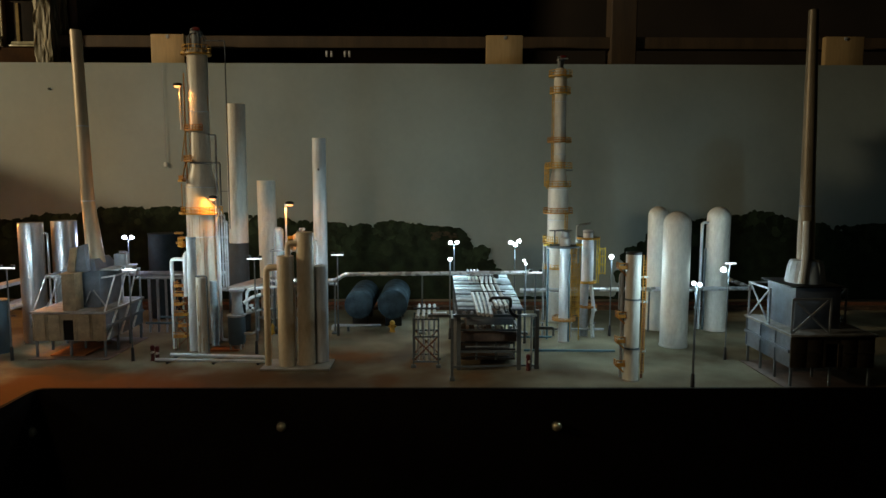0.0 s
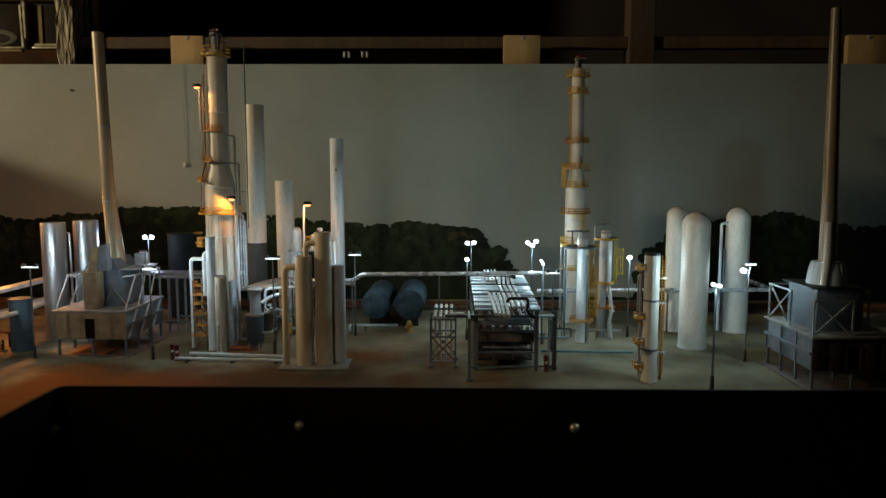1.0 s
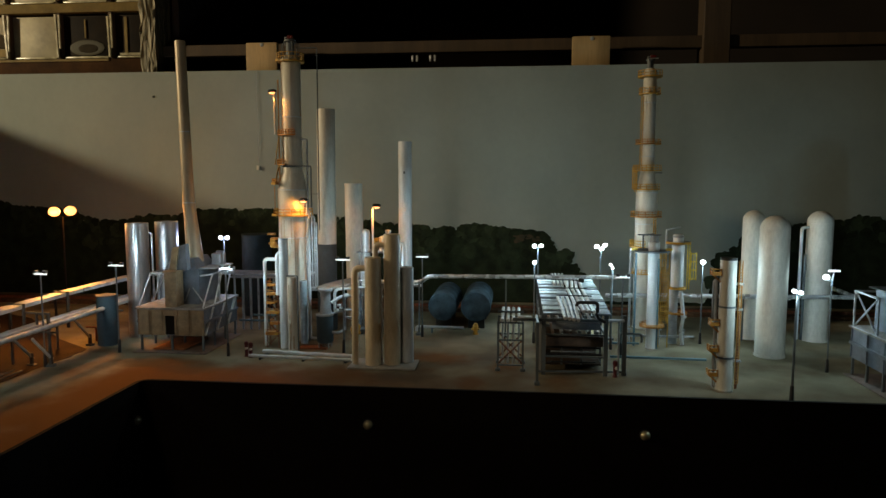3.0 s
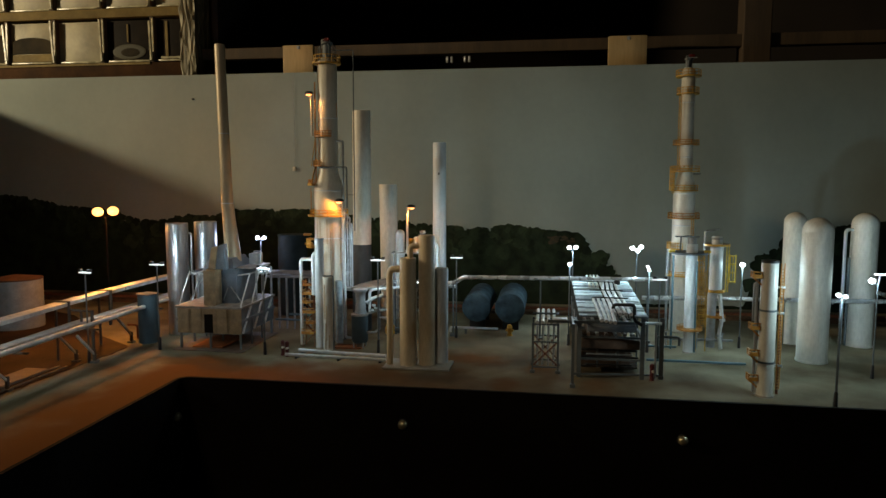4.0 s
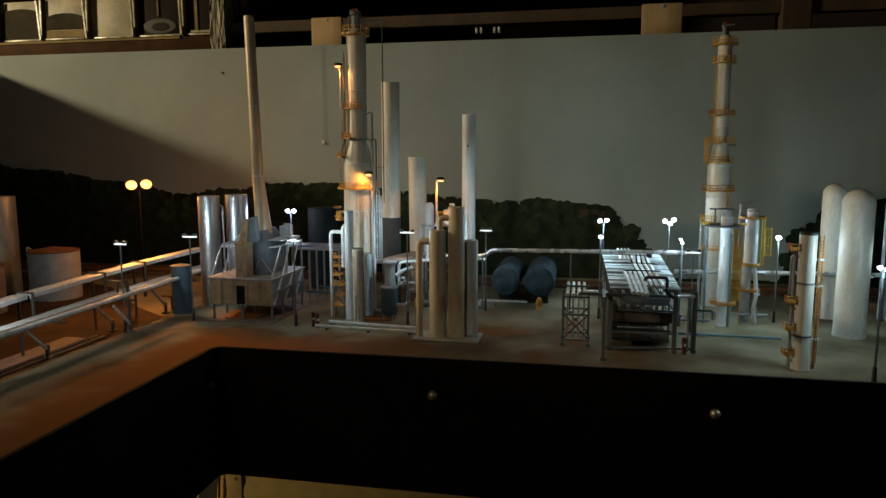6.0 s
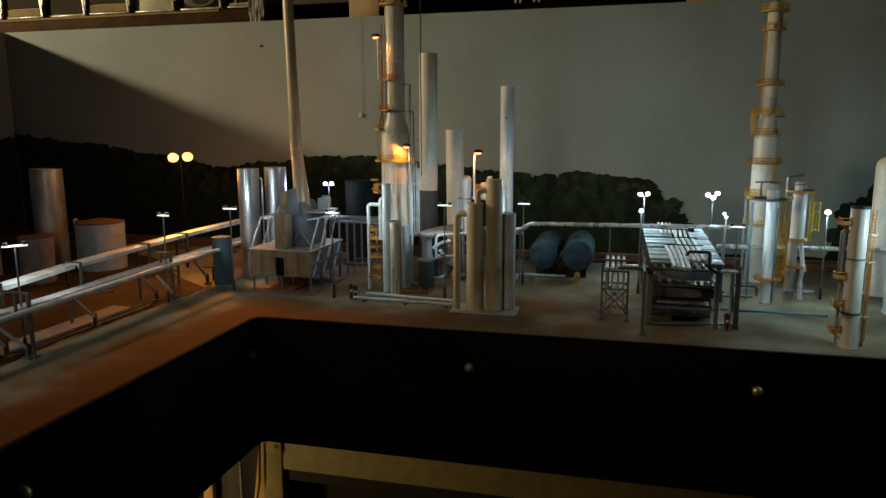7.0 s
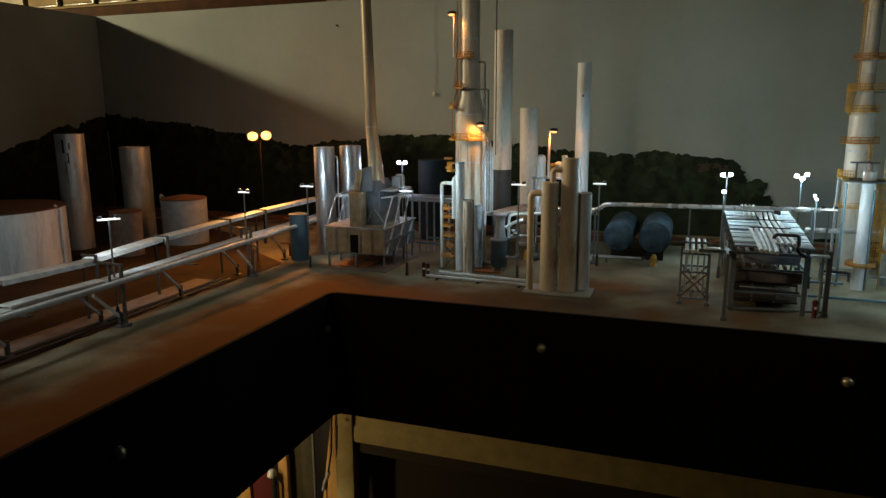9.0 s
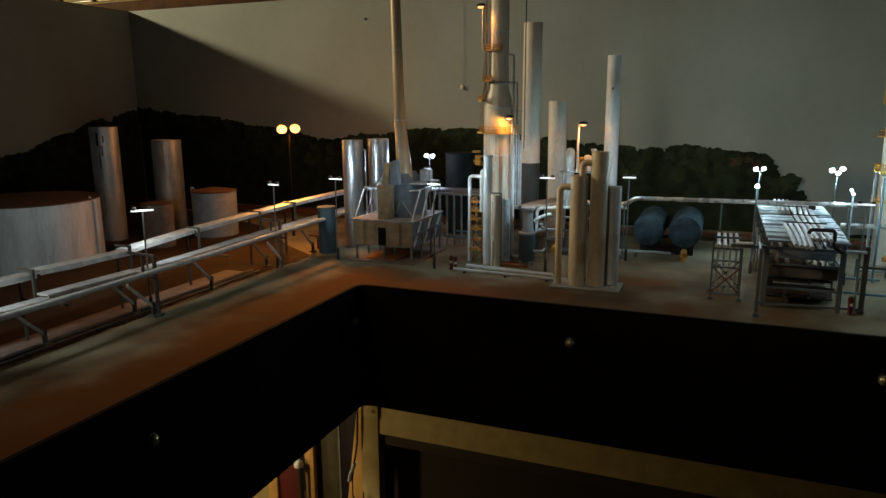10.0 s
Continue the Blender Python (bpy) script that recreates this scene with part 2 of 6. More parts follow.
def foliage_paint():
    m = material("painted_dark_trees", (0.022, 0.032, 0.017), 0.95, vary=0.6, grain=260, blotch=38, bump=0.1, tint=(0.010, 0.014, 0.009))
    n, l = m.node_tree.nodes, m.node_tree.links
    geo, ramp, mix = n.new("ShaderNodeNewGeometry"), n.new("ShaderNodeMapRange"), n.new("ShaderNodeMix")
    ramp.inputs["To Min"].default_value, ramp.inputs["To Max"].default_value = 0.55, 1.7
    mix.data_type, mix.blend_type, mix.inputs["Factor"].default_value = "RGBA", "MULTIPLY", 1.0
    base = n["Principled BSDF"].inputs["Base Color"]
    l.new(geo.outputs["Random Per Island"], ramp.inputs["Value"])
    l.new(base.links[0].from_socket, mix.inputs["A"])
    l.new(ramp.outputs["Result"], mix.inputs["B"])
    l.new(mix.outputs["Result"], base)
    n["Principled BSDF"].inputs["Specular IOR Level"].default_value = 0.1
    return m


TREES = foliage_paint()
RUST_LEAVES = material("painted_russet_leaves", (0.060, 0.034, 0.014), 0.95, vary=0.6, grain=300, blotch=60, tint=(0.020, 0.018, 0.008))


# ---- mesh helpers ----
def frame_of(way):
    way = Vector(way).normalized()
    side = way.cross(Vector((0, 0, 1)))
    side = side.normalized() if side.length > 1e-4 else Vector((1, 0, 0))
    return side, way.cross(side).normalized()


def tube(bm, pts, r, seg=10, caps=True):
    """A round bar or pipe along pts; r a radius or one for each point."""
    pts = [Vector(p) for p in pts]
    rs = r if isinstance(r, (list, tuple)) else [r] * len(pts)
    rings = []
    up = None
    for i, p in enumerate(pts):
        a = (p - pts[i - 1]).normalized() if i else (pts[1] - p).normalized()
        b = (pts[i + 1] - p).normalized() if i + 1 < len(pts) else a
        way = (a + b).normalized() if (a + b).length > 1e-5 else a
        if up is None:
            side, up = frame_of(way)
        else:
            side = way.cross(up)
            side.normalize()
        up = side.cross(way).normalized()
        grow = min(1.6, 1 / max(0.3, way.dot(a)))
        rings.append([bm.verts.new(p + (side * math.cos(k) + up * math.sin(k)) * rs[i] * (grow if 0 < i < len(pts) - 1 else 1)) for k in (2 * math.pi * j / seg for j in range(seg))])
    for one, two in zip(rings, rings[1:]):
        for j in range(seg):
            bm.faces.new((one[j], one[(j + 1) % seg], two[(j + 1) % seg], two[j]))
    if caps:
        bm.faces.new(rings[0][::-1])
        bm.faces.new(rings[-1])


def bend(a, corner, b, r, steps=4):
    """Points round a corner of radius r between a and b."""
    a, corner, b = Vector(a), Vector(corner), Vector(b)
    p, q = corner + (a - corner).normalized() * r, corner + (b - corner).normalized() * r
    return [p.lerp(corner, s).lerp(corner.lerp(q, s), s) for s in (i / steps for i in range(steps + 1))]


def lathe(bm, profile, x=0.0, y=0.0, seg=24, a0=0.0, a1=360.0):
    """A turned body: profile of (radius, z) from the bottom up."""
    full = a1 - a0 >= 359.9
    steps = seg if full else seg + 1
    rings = []
    for r, z in profile:
        if r < 1e-6:
            rings.append([bm.verts.new((x, y, z))])
        else:
            rings.append([bm.verts.new((x + r * math.cos(k), y + r * math.sin(k), z)) for k in (radians(a0 + (a1 - a0) * j / seg) for j in range(steps))])
    for one, two in zip(rings, rings[1:]):
        for j in range(seg):
            k = (j + 1) % steps
            quad = [one[j % len(one)], one[k % len(one)], two[k % len(two)], two[j % len(two)]]
            seen = list(dict.fromkeys(quad))
            if len(seen) > 2:
                bm.faces.new(seen)


def box(bm, x0, x1, y0, y1, z0, z1):
    v = [bm.verts.new((x, y, z)) for z in (z0, z1) for x, y in ((x0, y0), (x1, y0), (x1, y1), (x0, y1))]
    for f in ((3, 2, 1, 0), (4, 5, 6, 7), (0, 1, 5, 4), (1, 2, 6, 5), (2, 3, 7, 6), (3, 0, 4, 7)):
        bm.faces.new([v[i] for i in f])


def beam(bm, p, q, w, h=None):
    """A square bar from p to q."""
    p, q = Vector(p), Vector(q)
    s, u = frame_of(q - p)
    s, u = s * w / 2, u * (h or w) / 2
    v = [bm.verts.new(c + a) for c in (p, q) for a in (-s - u, s - u, s + u, -s + u)]
    for f in ((3, 2, 1, 0), (4, 5, 6, 7), (0, 1, 5, 4), (1, 2, 6, 5), (2, 3, 7, 6), (3, 0, 4, 7)):
        bm.faces.new([v[i] for i in f])


def prism(bm, outline, y0, y1):
    """An outline in x, z pushed through from y0 to y1."""
    a = [bm.verts.new((x, y0, z)) for x, z in outline]
    b = [bm.verts.new((x, y1, z)) for x, z in outline]
    bm.faces.new(a)
    bm.faces.new(b[::-1])
    for i in range(len(a)):
        j = (i + 1) % len(a)
        bm.faces.new((a[j], a[i], b[i], b[j]))


def finish(name, bm, mat, smooth=True, bevel=0.0):
    if bevel:
        bmesh.ops.bevel(bm, geom=list(bm.edges), offset=bevel, segments=2, affect="EDGES", profile=0.5)
    bmesh.ops.recalc_face_normals(bm, faces=bm.faces)
    me = bpy.data.meshes.new(name)
    bm.to_mesh(me)
    bm.free()
    me.materials.append(mat)
    if smooth:
        me.shade_smooth()
        me.set_sharp_from_angle(angle=radians(38))
    return me


def part(name, bm, mat, parent, label="", smooth=True, bevel=0.0):
    ob = new(name, finish(name, bm, mat, smooth, bevel))
    ob.parent = parent
    return tagged(ob, label) if label else ob


def thing(name, x, y, z, label, category, group="", turn=0.0):
    ob = new(name)
    ob.empty_display_size = 0.01
    ob.matrix_basis = pose(x, y, z, 0, 0, turn)
    return tagged(ob, label, category, group)


def structure(name, bm, mat, label, smooth=False, bevel=0.0):
    return tagged(new(name, finish(name, bm, mat, smooth, bevel)), label, kind="structure")


def B():
    return bmesh.new()


def one(make, *args, **kw):
    bm = B()
    make(bm, *args, **kw)
    return bm


RAIL_POSTS = {}


def ring_platform(parent, z, rin, rout, mat, a0=0.0, a1=360.0, x=0.0, y=0.0, rail=0.011, thick=0.0022, name="platform"):
    """A walkway round a tower with its rail as a piece of its own."""
    bm = B()
    full = a1 - a0 > 359
    lathe(bm, [(rin, z), (rout, z), (rout, z + thick), (rin, z + thick), (rin, z)], x, y, 28, a0, a1)
    walkway = part(name, bm, mat, parent)
    angles = [a0 + (a1 - a0) * i / 14 for i in range(14 if full else 15)]
    spots = [(x + rout * 0.97 * math.cos(radians(a)), y + rout * 0.97 * math.sin(radians(a))) for a in angles]
    key = (mat.name, rail)
    if key not in RAIL_POSTS:
        RAIL_POSTS[key] = finish("rail_post", one(tube, [(0, 0, 0), (0, 0, rail)], 0.0007, 5), mat)
    for px, py in spots:
        post = new("rail_post", RAIL_POSTS[key])
        post.parent, post.location = walkway, (px, py, z)
    loop = spots + spots[:1] if full else spots
    for h in (rail, rail * 0.55):
        part("railing", one(tube, [(px, py, z + h) for px, py in loop], 0.0007, 5), mat, walkway)
    return walkway


def ladder(parent, p, z0, z1, mat, turn=0.0, wide=0.006, cage=False):
    """A ladder at p, facing away along turn, with hoops where it has a cage."""
    c, s = math.cos(radians(turn)), math.sin(radians(turn))
    at = lambda u, v, z: (p[0] + u * c - v * s, p[1] + u * s + v * c, z)
    bm = B()
    for u in (-wide / 2, wide / 2):
        tube(bm, [at(u, 0, z0), at(u, 0, z1)], 0.0008, 5)
    for i in range(int((z1 - z0) / 0.0045)):
        tube(bm, [at(-wide / 2, 0, z0 + 0.0045 * i), at(wide / 2, 0, z0 + 0.0045 * i)], 0.0005, 4)
    rungs = part("ladder", bm, mat, parent)
    if cage:
        bm = B()
        for i in range(int((z1 - z0) / 0.009)):
            z = z0 + 0.006 + 0.009 * i
            tube(bm, [at(0.0055 * math.cos(k), -0.0055 * abs(math.sin(k)) * 1.4, z) for k in (math.pi * j / 8 for j in range(9))], 0.0006, 4)
        for k in (0.5, 1.1, 1.57, 2.04, 2.64):
            tube(bm, [at(0.0055 * math.cos(k), -0.0077 * math.sin(k), z0 + 0.006), at(0.0055 * math.cos(k), -0.0077 * math.sin(k), z1)], 0.0006, 4)
        part("cage", bm, mat, rungs)
    return rungs


def pipe(parent, pts, r, mat, name="pipe", label="", seg=10, turn_r=None):
    """A pipe with rounded elbows."""
    pts = [Vector(p) for p in pts]
    line = [pts[0]]
    for a, b, c in zip(pts, pts[1:], pts[2:]):
        line += bend(a, b, c, min(turn_r or r * 2.2, (a - b).length * 0.45, (c - b).length * 0.45))
    line.append(pts[-1])
    return part(name, one(tube, line, r, seg), mat, parent, label)


def vessel(profile_r, h, dome, base=0.0, steps=6):
    """Profile of an upright vessel with a domed head."""
    pts = [(0, base), (profile_r, base), (profile_r, h - dome)]
    pts += [(profile_r * math.cos(k), h - dome + dome * math.sin(k)) for k in (math.pi / 2 * i / steps for i in range(1, steps))]
    return pts + [(0, h)]

# ---- the layout table and the room round it ----


def table_outline():
    r = 0.020
    arc = [(LEFT + r - r * math.cos(k), FRONT - r + r * math.sin(k)) for k in (math.pi / 2 * i / 8 for i in range(9))]
    return [(WALL_X, NEAR_Y), (LEFT, NEAR_Y)] + arc + [(FAR_X, FRONT), (FAR_X, BACK), (WALL_X, BACK)]


def slab(bm, outline, z0, z1):
    low = [bm.verts.new((x, y, z0)) for x, y in outline]
    high = [bm.verts.new((x, y, z1)) for x, y in outline]
    bm.faces.new(low[::-1])
    bm.faces.new(high)
    for i in range(len(low)):
        j = (i + 1) % len(low)
        bm.faces.new((low[i], low[j], high[j], high[i]))


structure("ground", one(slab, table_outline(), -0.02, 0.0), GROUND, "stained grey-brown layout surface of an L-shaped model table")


def fascia(bm):
    """A hanging black board that follows the table's edge round the inner corner."""
    edge = table_outline()[1:-2]
    outer = []
    for i, (x, y) in enumerate(edge):
        inside = 0.006
        nx, ny = (inside, 0) if i == 0 else (0, -inside) if i == len(edge) - 1 else (0, 0)
        if 0 < i < len(edge) - 1:
            k = math.pi / 2 * (i - 1) / 8
            nx, ny = inside * math.cos(k), -inside * math.sin(k)
        outer.append((x + nx, y + ny))
    rows = [[bm.verts.new((x, y, z)) for x, y in line] for line, z in ((edge, 0.004), (outer, 0.004), (outer, -0.211), (edge, -0.211))]
    for a, b in zip(rows, rows[1:] + rows[:1]):
        for i in range(len(edge) - 1):
            bm.faces.new((a[i], a[i + 1], b[i + 1], b[i]))


structure("fascia", one(fascia), FASCIA, "matte black hanging fascia board round the table edge", smooth=True)


def fascia_bolt(x, y, z, turn):
    bolt = thing("fascia_bolt", x, y, z, "small round brass bolt head on the black fascia", "bolt", "bolts along the fascia", turn)
    bm = B()
    lathe(bm, [(0, 0.0), (0.0085, 0.0), (0.0085, 0.0015), (0.006, 0.003), (0, 0.003)], seg=18)
    bmesh.ops.rotate(bm, verts=bm.verts, matrix=Matrix.Rotation(radians(90), 3, "X"))
    part("washer", bm, BLACK, bolt)
    bm = B()
    lathe(bm, [(0.0072, 0.002), (0.0068, 0.005), (0.0040, 0.0078), (0, 0.0085)], seg=16)
    bmesh.ops.rotate(bm, verts=bm.verts, matrix=Matrix.Rotation(radians(90), 3, "X"))
    part("head", bm, BRASS, bolt)
    return bolt


for bx in (-0.134, 0.272):
    fascia_bolt(bx, FRONT - 0.006, -0.053, 0)
for by in (1.062, 0.618):
    fascia_bolt(LEFT + 0.006, by, -0.052, 90)

# backdrop boards and their painted trees
TOP = 0.592
structure("backdrop_north", one(box, WALL_X - 0.02, FAR_X, BACK, BACK + 0.018, -0.02, TOP), BACKDROP, "grey-green painted hardboard sky backdrop behind the layout")
structure("backdrop_west", one(box, WALL_X - 0.02, WALL_X, NEAR_Y, BACK, -0.02, TOP), BACKDROP, "grey painted hardboard sky backdrop beside the layout")
structure("backdrop_east", one(box, FAR_X, FAR_X + 0.02, FRONT, BACK + 0.018, -0.02, TOP), BACKDROP, "grey painted hardboard sky backdrop at the end")


def skyline(keys, x):
    """The height of the painted trees, gliding between a few heights."""
    h = keys[-1][1]
    for (xa, za), (xb, zb) in zip(keys, keys[1:]):
        if xa <= x <= xb:
            q = (x - xa) / (xb - xa)
            h = za + (zb - za) * q * q * (3 - 2 * q)
            break
    return h


def painted_trees(keys, turn=0, seed=3):
    """Woodland brushed on the board: a dark band topped by many ragged crowns of all sizes."""
    lo, hi = keys[0][0], keys[-1][0]
    bm = B()
    put = lambda u, lift, z: bm.verts.new((u, BACK - 0.0015 - lift, z) if not turn else (WALL_X + 0.0015 + lift, u, z))
    count = int((hi - lo) / 0.006)
    low = high = None
    for i in range(count + 1):
        u = lo + (hi - lo) * i / count
        a, b = put(u, 0, -0.001), put(u, 0, max(0.002, skyline(keys, u) - 0.012 + 0.003 * noise.noise((u * 60, 2, 0))))
        if low:
            bm.faces.new((low, a, b, high))
        low, high = a, b
    rng = random.Random(seed)
    layer = 0
    for u in (lo + (hi - lo) * (i + rng.random()) / (count * 1.6) for i in range(int(count * 1.6))):
        tall = skyline(keys, u)
        if tall < 0.05:
            continue
        r = rng.choice((0.006, 0.009, 0.012, 0.016, 0.022))
        drop = rng.choice((0.0, 0.0, 0.004, 0.012, 0.03, 0.05))
        layer += 1
        ring = []
        for j in range(26):
            k = math.tau * j / 26
            rag = 1 + 0.30 * noise.noise((math.cos(k) * 1.6 + layer * 3.7, math.sin(k) * 1.6, 1.0)) + 0.22 * noise.noise((math.cos(k) * 6 + layer, math.sin(k) * 6, 5.0))
            ring.append(put(u + r * rag * math.cos(k), 0.0002 + 0.000002 * layer, max(0.001, tall - drop + 0.003 - r * 0.80 + r * 0.9 * rag * math.sin(k))))
        bm.faces.new(ring)
    return bm


NORTH_TREES = [(-1.70, 0.29), (-1.45, 0.265), (-1.2, 0.235), (-1.0, 0.20), (-0.86, 0.215), (-0.70, 0.232), (-0.55, 0.232), (-0.42, 0.215), (-0.2, 0.196), (-0.10, 0.190), (-0.02, 0.198),
               (0.06, 0.188), (0.14, 0.180), (0.20, 0.140), (0.245, 0.085), (0.27, 0.02), (0.55, 0.02), (0.585, 0.13), (0.68, 0.195), (0.84, 0.212), (0.92, 0.224), (1.04, 0.196), (1.15, 0.19), (1.4, 0.2), (1.74, 0.21)]
WEST_TREES = [(-1.09, 0.10), (0.2, 0.13), (0.8, 0.11), (1.002, 0.12), (1.25, 0.16), (1.40, 0.17), (1.56, 0.215), (1.7, 0.26), (1.85, 0.285)]
structure("painted_treeline_north", painted_trees(NORTH_TREES), TREES, "dark green woodland painted along the sky backdrop")
structure("painted_treeline_west", painted_trees(WEST_TREES, 1, 8), TREES, "dark woodland painted along the side backdrop")

autumn = B()
rng = random.Random(5)
for i in range(26):
    u = rng.uniform(0.078, 0.142)
    z = 0.172 - 0.22 * abs(u - 0.108) + rng.uniform(-0.012, 0.006)
    k = rng.uniform(0.003, 0.007)
    autumn.faces.new([autumn.verts.new((u + k * math.cos(a) * rng.uniform(0.7, 1.3), BACK - 0.0040 - 0.00002 * i, z + k * 0.6 * math.sin(a) * rng.uniform(0.7, 1.3))) for a in (math.tau * j / 9 for j in range(9))])
structure("painted_autumn_crown", autumn, RUST_LEAVES, "russet tree crown painted among the dark woodland")

# the room: floor, dark walls, ceiling, insulated wall with studs
structure("floor", one(box, -4.6, 3.4, -2.6, 3.0, -1.12, -1.1), FLOOR_MAT, "dark basement floor")
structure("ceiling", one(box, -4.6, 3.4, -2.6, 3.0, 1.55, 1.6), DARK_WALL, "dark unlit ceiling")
structure("wall_north", one(box, -0.86, 3.4, 2.75, 2.8, -1.1, 1.55), DARK_WALL, "dark brown room wall in shadow")
structure("wall_south", one(box, -4.6, 3.4, -2.65, -2.6, -1.1, 1.55), DARK_WALL, "dark room wall")
structure("wall_east", one(box, 3.4, 3.45, -2.6, 3.0, -1.1, 1.55), DARK_WALL, "dark room wall")
structure("wall_west", one(box, -4.65, -4.6, -2.6, 3.0, -1.1, 1.55), DARK_WALL, "dark room wall")
structure("wall_return", one(box, -0.88, -0.86, 1.99, 2.8, -1.1, 1.55), DARK_WALL, "dark return wall")


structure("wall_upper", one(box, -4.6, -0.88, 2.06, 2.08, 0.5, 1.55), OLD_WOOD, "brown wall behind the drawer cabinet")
# Same wall, split so that its lower half carries the shade as colour.
structure("wall_lower", one(box, -4.6, -0.88, 2.06, 2.08, -1.1, 0.4995), DARK_WALL, "wall below the layout, coloured dark for shade")


def arch(bm, x0, x1, z0, z1, y0, y1, sag=0.0):
    """A thin plate with a rounded top."""
    wide, tall = x1 - x0, min(z1 - z0, (x1 - x0) * 0.32)
    top = [(x0 + wide * (0.5 + 0.5 * math.cos(k)) , z1 - tall + tall * math.sin(k) ** 0.4) for k in (math.pi * i / 14 for i in range(15))]
    prism(bm, [(x0 + 0.004, z0 + sag), (x1 - 0.004, z0)] + top, y0, y1)


def drawer_cabinet():
    """A wide cabinet of clear plastic parts drawers on shelves."""
    c = thing("drawer_cabinet", -0.97, 1.95, 0.60, "wide wall cabinet of milky and smoky clear plastic parts drawers", "cabinet")
    rng = random.Random(11)
    count, pitch = 13, 0.1535
    wide = 0.07 + count * pitch
    part("bottom_board", one(box, -wide, 0.032, 0.0, 0.10, 0.0, 0.046), CABINET_BROWN, c, "dark brown bottom board", bevel=0.002)
    part("lip", one(box, -wide, -0.078, -0.004, -0.0005, 0.040, 0.046), SHELF, c)
    part("back", one(box, -wide, 0.032, 0.0915, 0.10, 0.0475, 0.62), DARK_WALL, c)
    for row in range(4):
        z0 = 0.050 + 0.151 * row
        z1 = z0 + 0.120
        part("shelf", one(box, -wide, 0.032, -0.002, 0.09, z1 + 0.003, z1 + 0.028), SHELF, c, "tan shelf board", bevel=0.002)
        edge = 0.032
        for i in range(count + 1):
            left = -0.07 - pitch * i
            x0, x1 = left + 0.006, edge - (0.006 if i else 0.002)
            kind = ("smoky", "oval", "milky", "low arch", "high arch")[i] if i < 5 and row == 0 else rng.choice(("milky", "low arch", "high arch", "milky", "band"))
            tilt = rng.uniform(-0.004, 0.004)
            bm = B()
            box(bm, x0 + 0.002, x1 - 0.002, 0.010 + tilt, 0.014 + tilt, z0 + 0.002, z1 - 0.004)
            drawer = part("drawer", bm, SMOKY if kind in ("smoky", "oval") else MILKY, c, "smoky plastic drawer" if kind in ("smoky", "oval") else "milky plastic drawer", bevel=0.0015)
            part("frame_strip", one(box, x0 + 0.006, x1 - 0.006, 0.003 + tilt, 0.0095 + tilt, z0 - 0.001, z0 + 0.004), STRIP, drawer, bevel=0.0008)
            y0, y1 = 0.0055 + tilt, 0.0095 + tilt
            if kind == "low arch":
                part("dark_insert", one(arch, x0 + 0.006, x1 - 0.004, z0 + 0.030, z0 + 0.075, y0, y1), MURK, drawer, "dark arched insert")
                part("lower_band", one(box, x0 + 0.004, x1 - 0.004, y0, y1, z0 + 0.006, z0 + 0.027), SHELF, drawer)
            elif kind == "high arch":
                part("dark_insert", one(arch, x0 + 0.004, x1 - 0.006, z0 + 0.008, z0 + 0.094, y0, y1), MURK, drawer, "dark arched insert")
            elif kind == "band":
                part("dark_insert", one(box, x0 + 0.006, x1 - 0.006, y0, y1, z0 + 0.060, z0 + 0.085), MURK, drawer)
            elif kind == "oval":
                bm = B()
                bmesh.ops.create_uvsphere(bm, u_segments=20, v_segments=10, radius=1.0, matrix=Matrix.Translation(((x0 + x1) / 2, 0.008, z0 + 0.028)) @ Matrix.Diagonal((0.052, 0.002, 0.022, 1)))
                part("pale_insert", bm, GREEN_PANEL, drawer, "olive oval insert")
                bm = B()
                bmesh.ops.create_uvsphere(bm, u_segments=20, v_segments=10, radius=1.0, matrix=Matrix.Translation(((x0 + x1) / 2 + 0.004, 0.0066, z0 + 0.026)) @ Matrix.Diagonal((0.030, 0.002, 0.012, 1)))
                part("dark_insert", bm, MURK, drawer, "dark oval insert")
                part("glare_strip", one(box, x0 + 0.066, x0 + 0.070, 0.006, 0.0095, z0 + 0.055, z0 + 0.105), SHELF, drawer)
            elif kind == "smoky":
                part("glare_strip", one(box, x0 + 0.030, x0 + 0.038, 0.006, 0.0095, z0 + 0.010, z0 + 0.110), SHELF, drawer)
                part("glare_strip", one(box, x0 + 0.016, x1 - 0.004, 0.0045, 0.0095, z0 + 0.006, z0 + 0.012), STRIP, drawer)
            divider = part("divider", one(box, left - 0.0055, left + 0.0055, -0.001, 0.09, z0 - 0.003, z1 + 0.002), OLD_WOOD, c, bevel=0.001)
            lean = rng.uniform(-0.004, 0.004)
            part("edge_strip", one(beam, (left - 0.002 + lean, -0.004, z0), (left - 0.004 - lean, -0.004, z1 - rng.uniform(0, 0.012)), 0.0085, 0.005), STRIP, divider, "bright pale edge strip")
            part("edge_strip", one(beam, (left + 0.005 - lean, -0.004, z0 + rng.uniform(0.01, 0.04)), (left + 0.004 + lean, -0.004, z1 - 0.004), 0.005, 0.005), STRIP, divider, "bright pale edge strip")
            edge = left
    return c


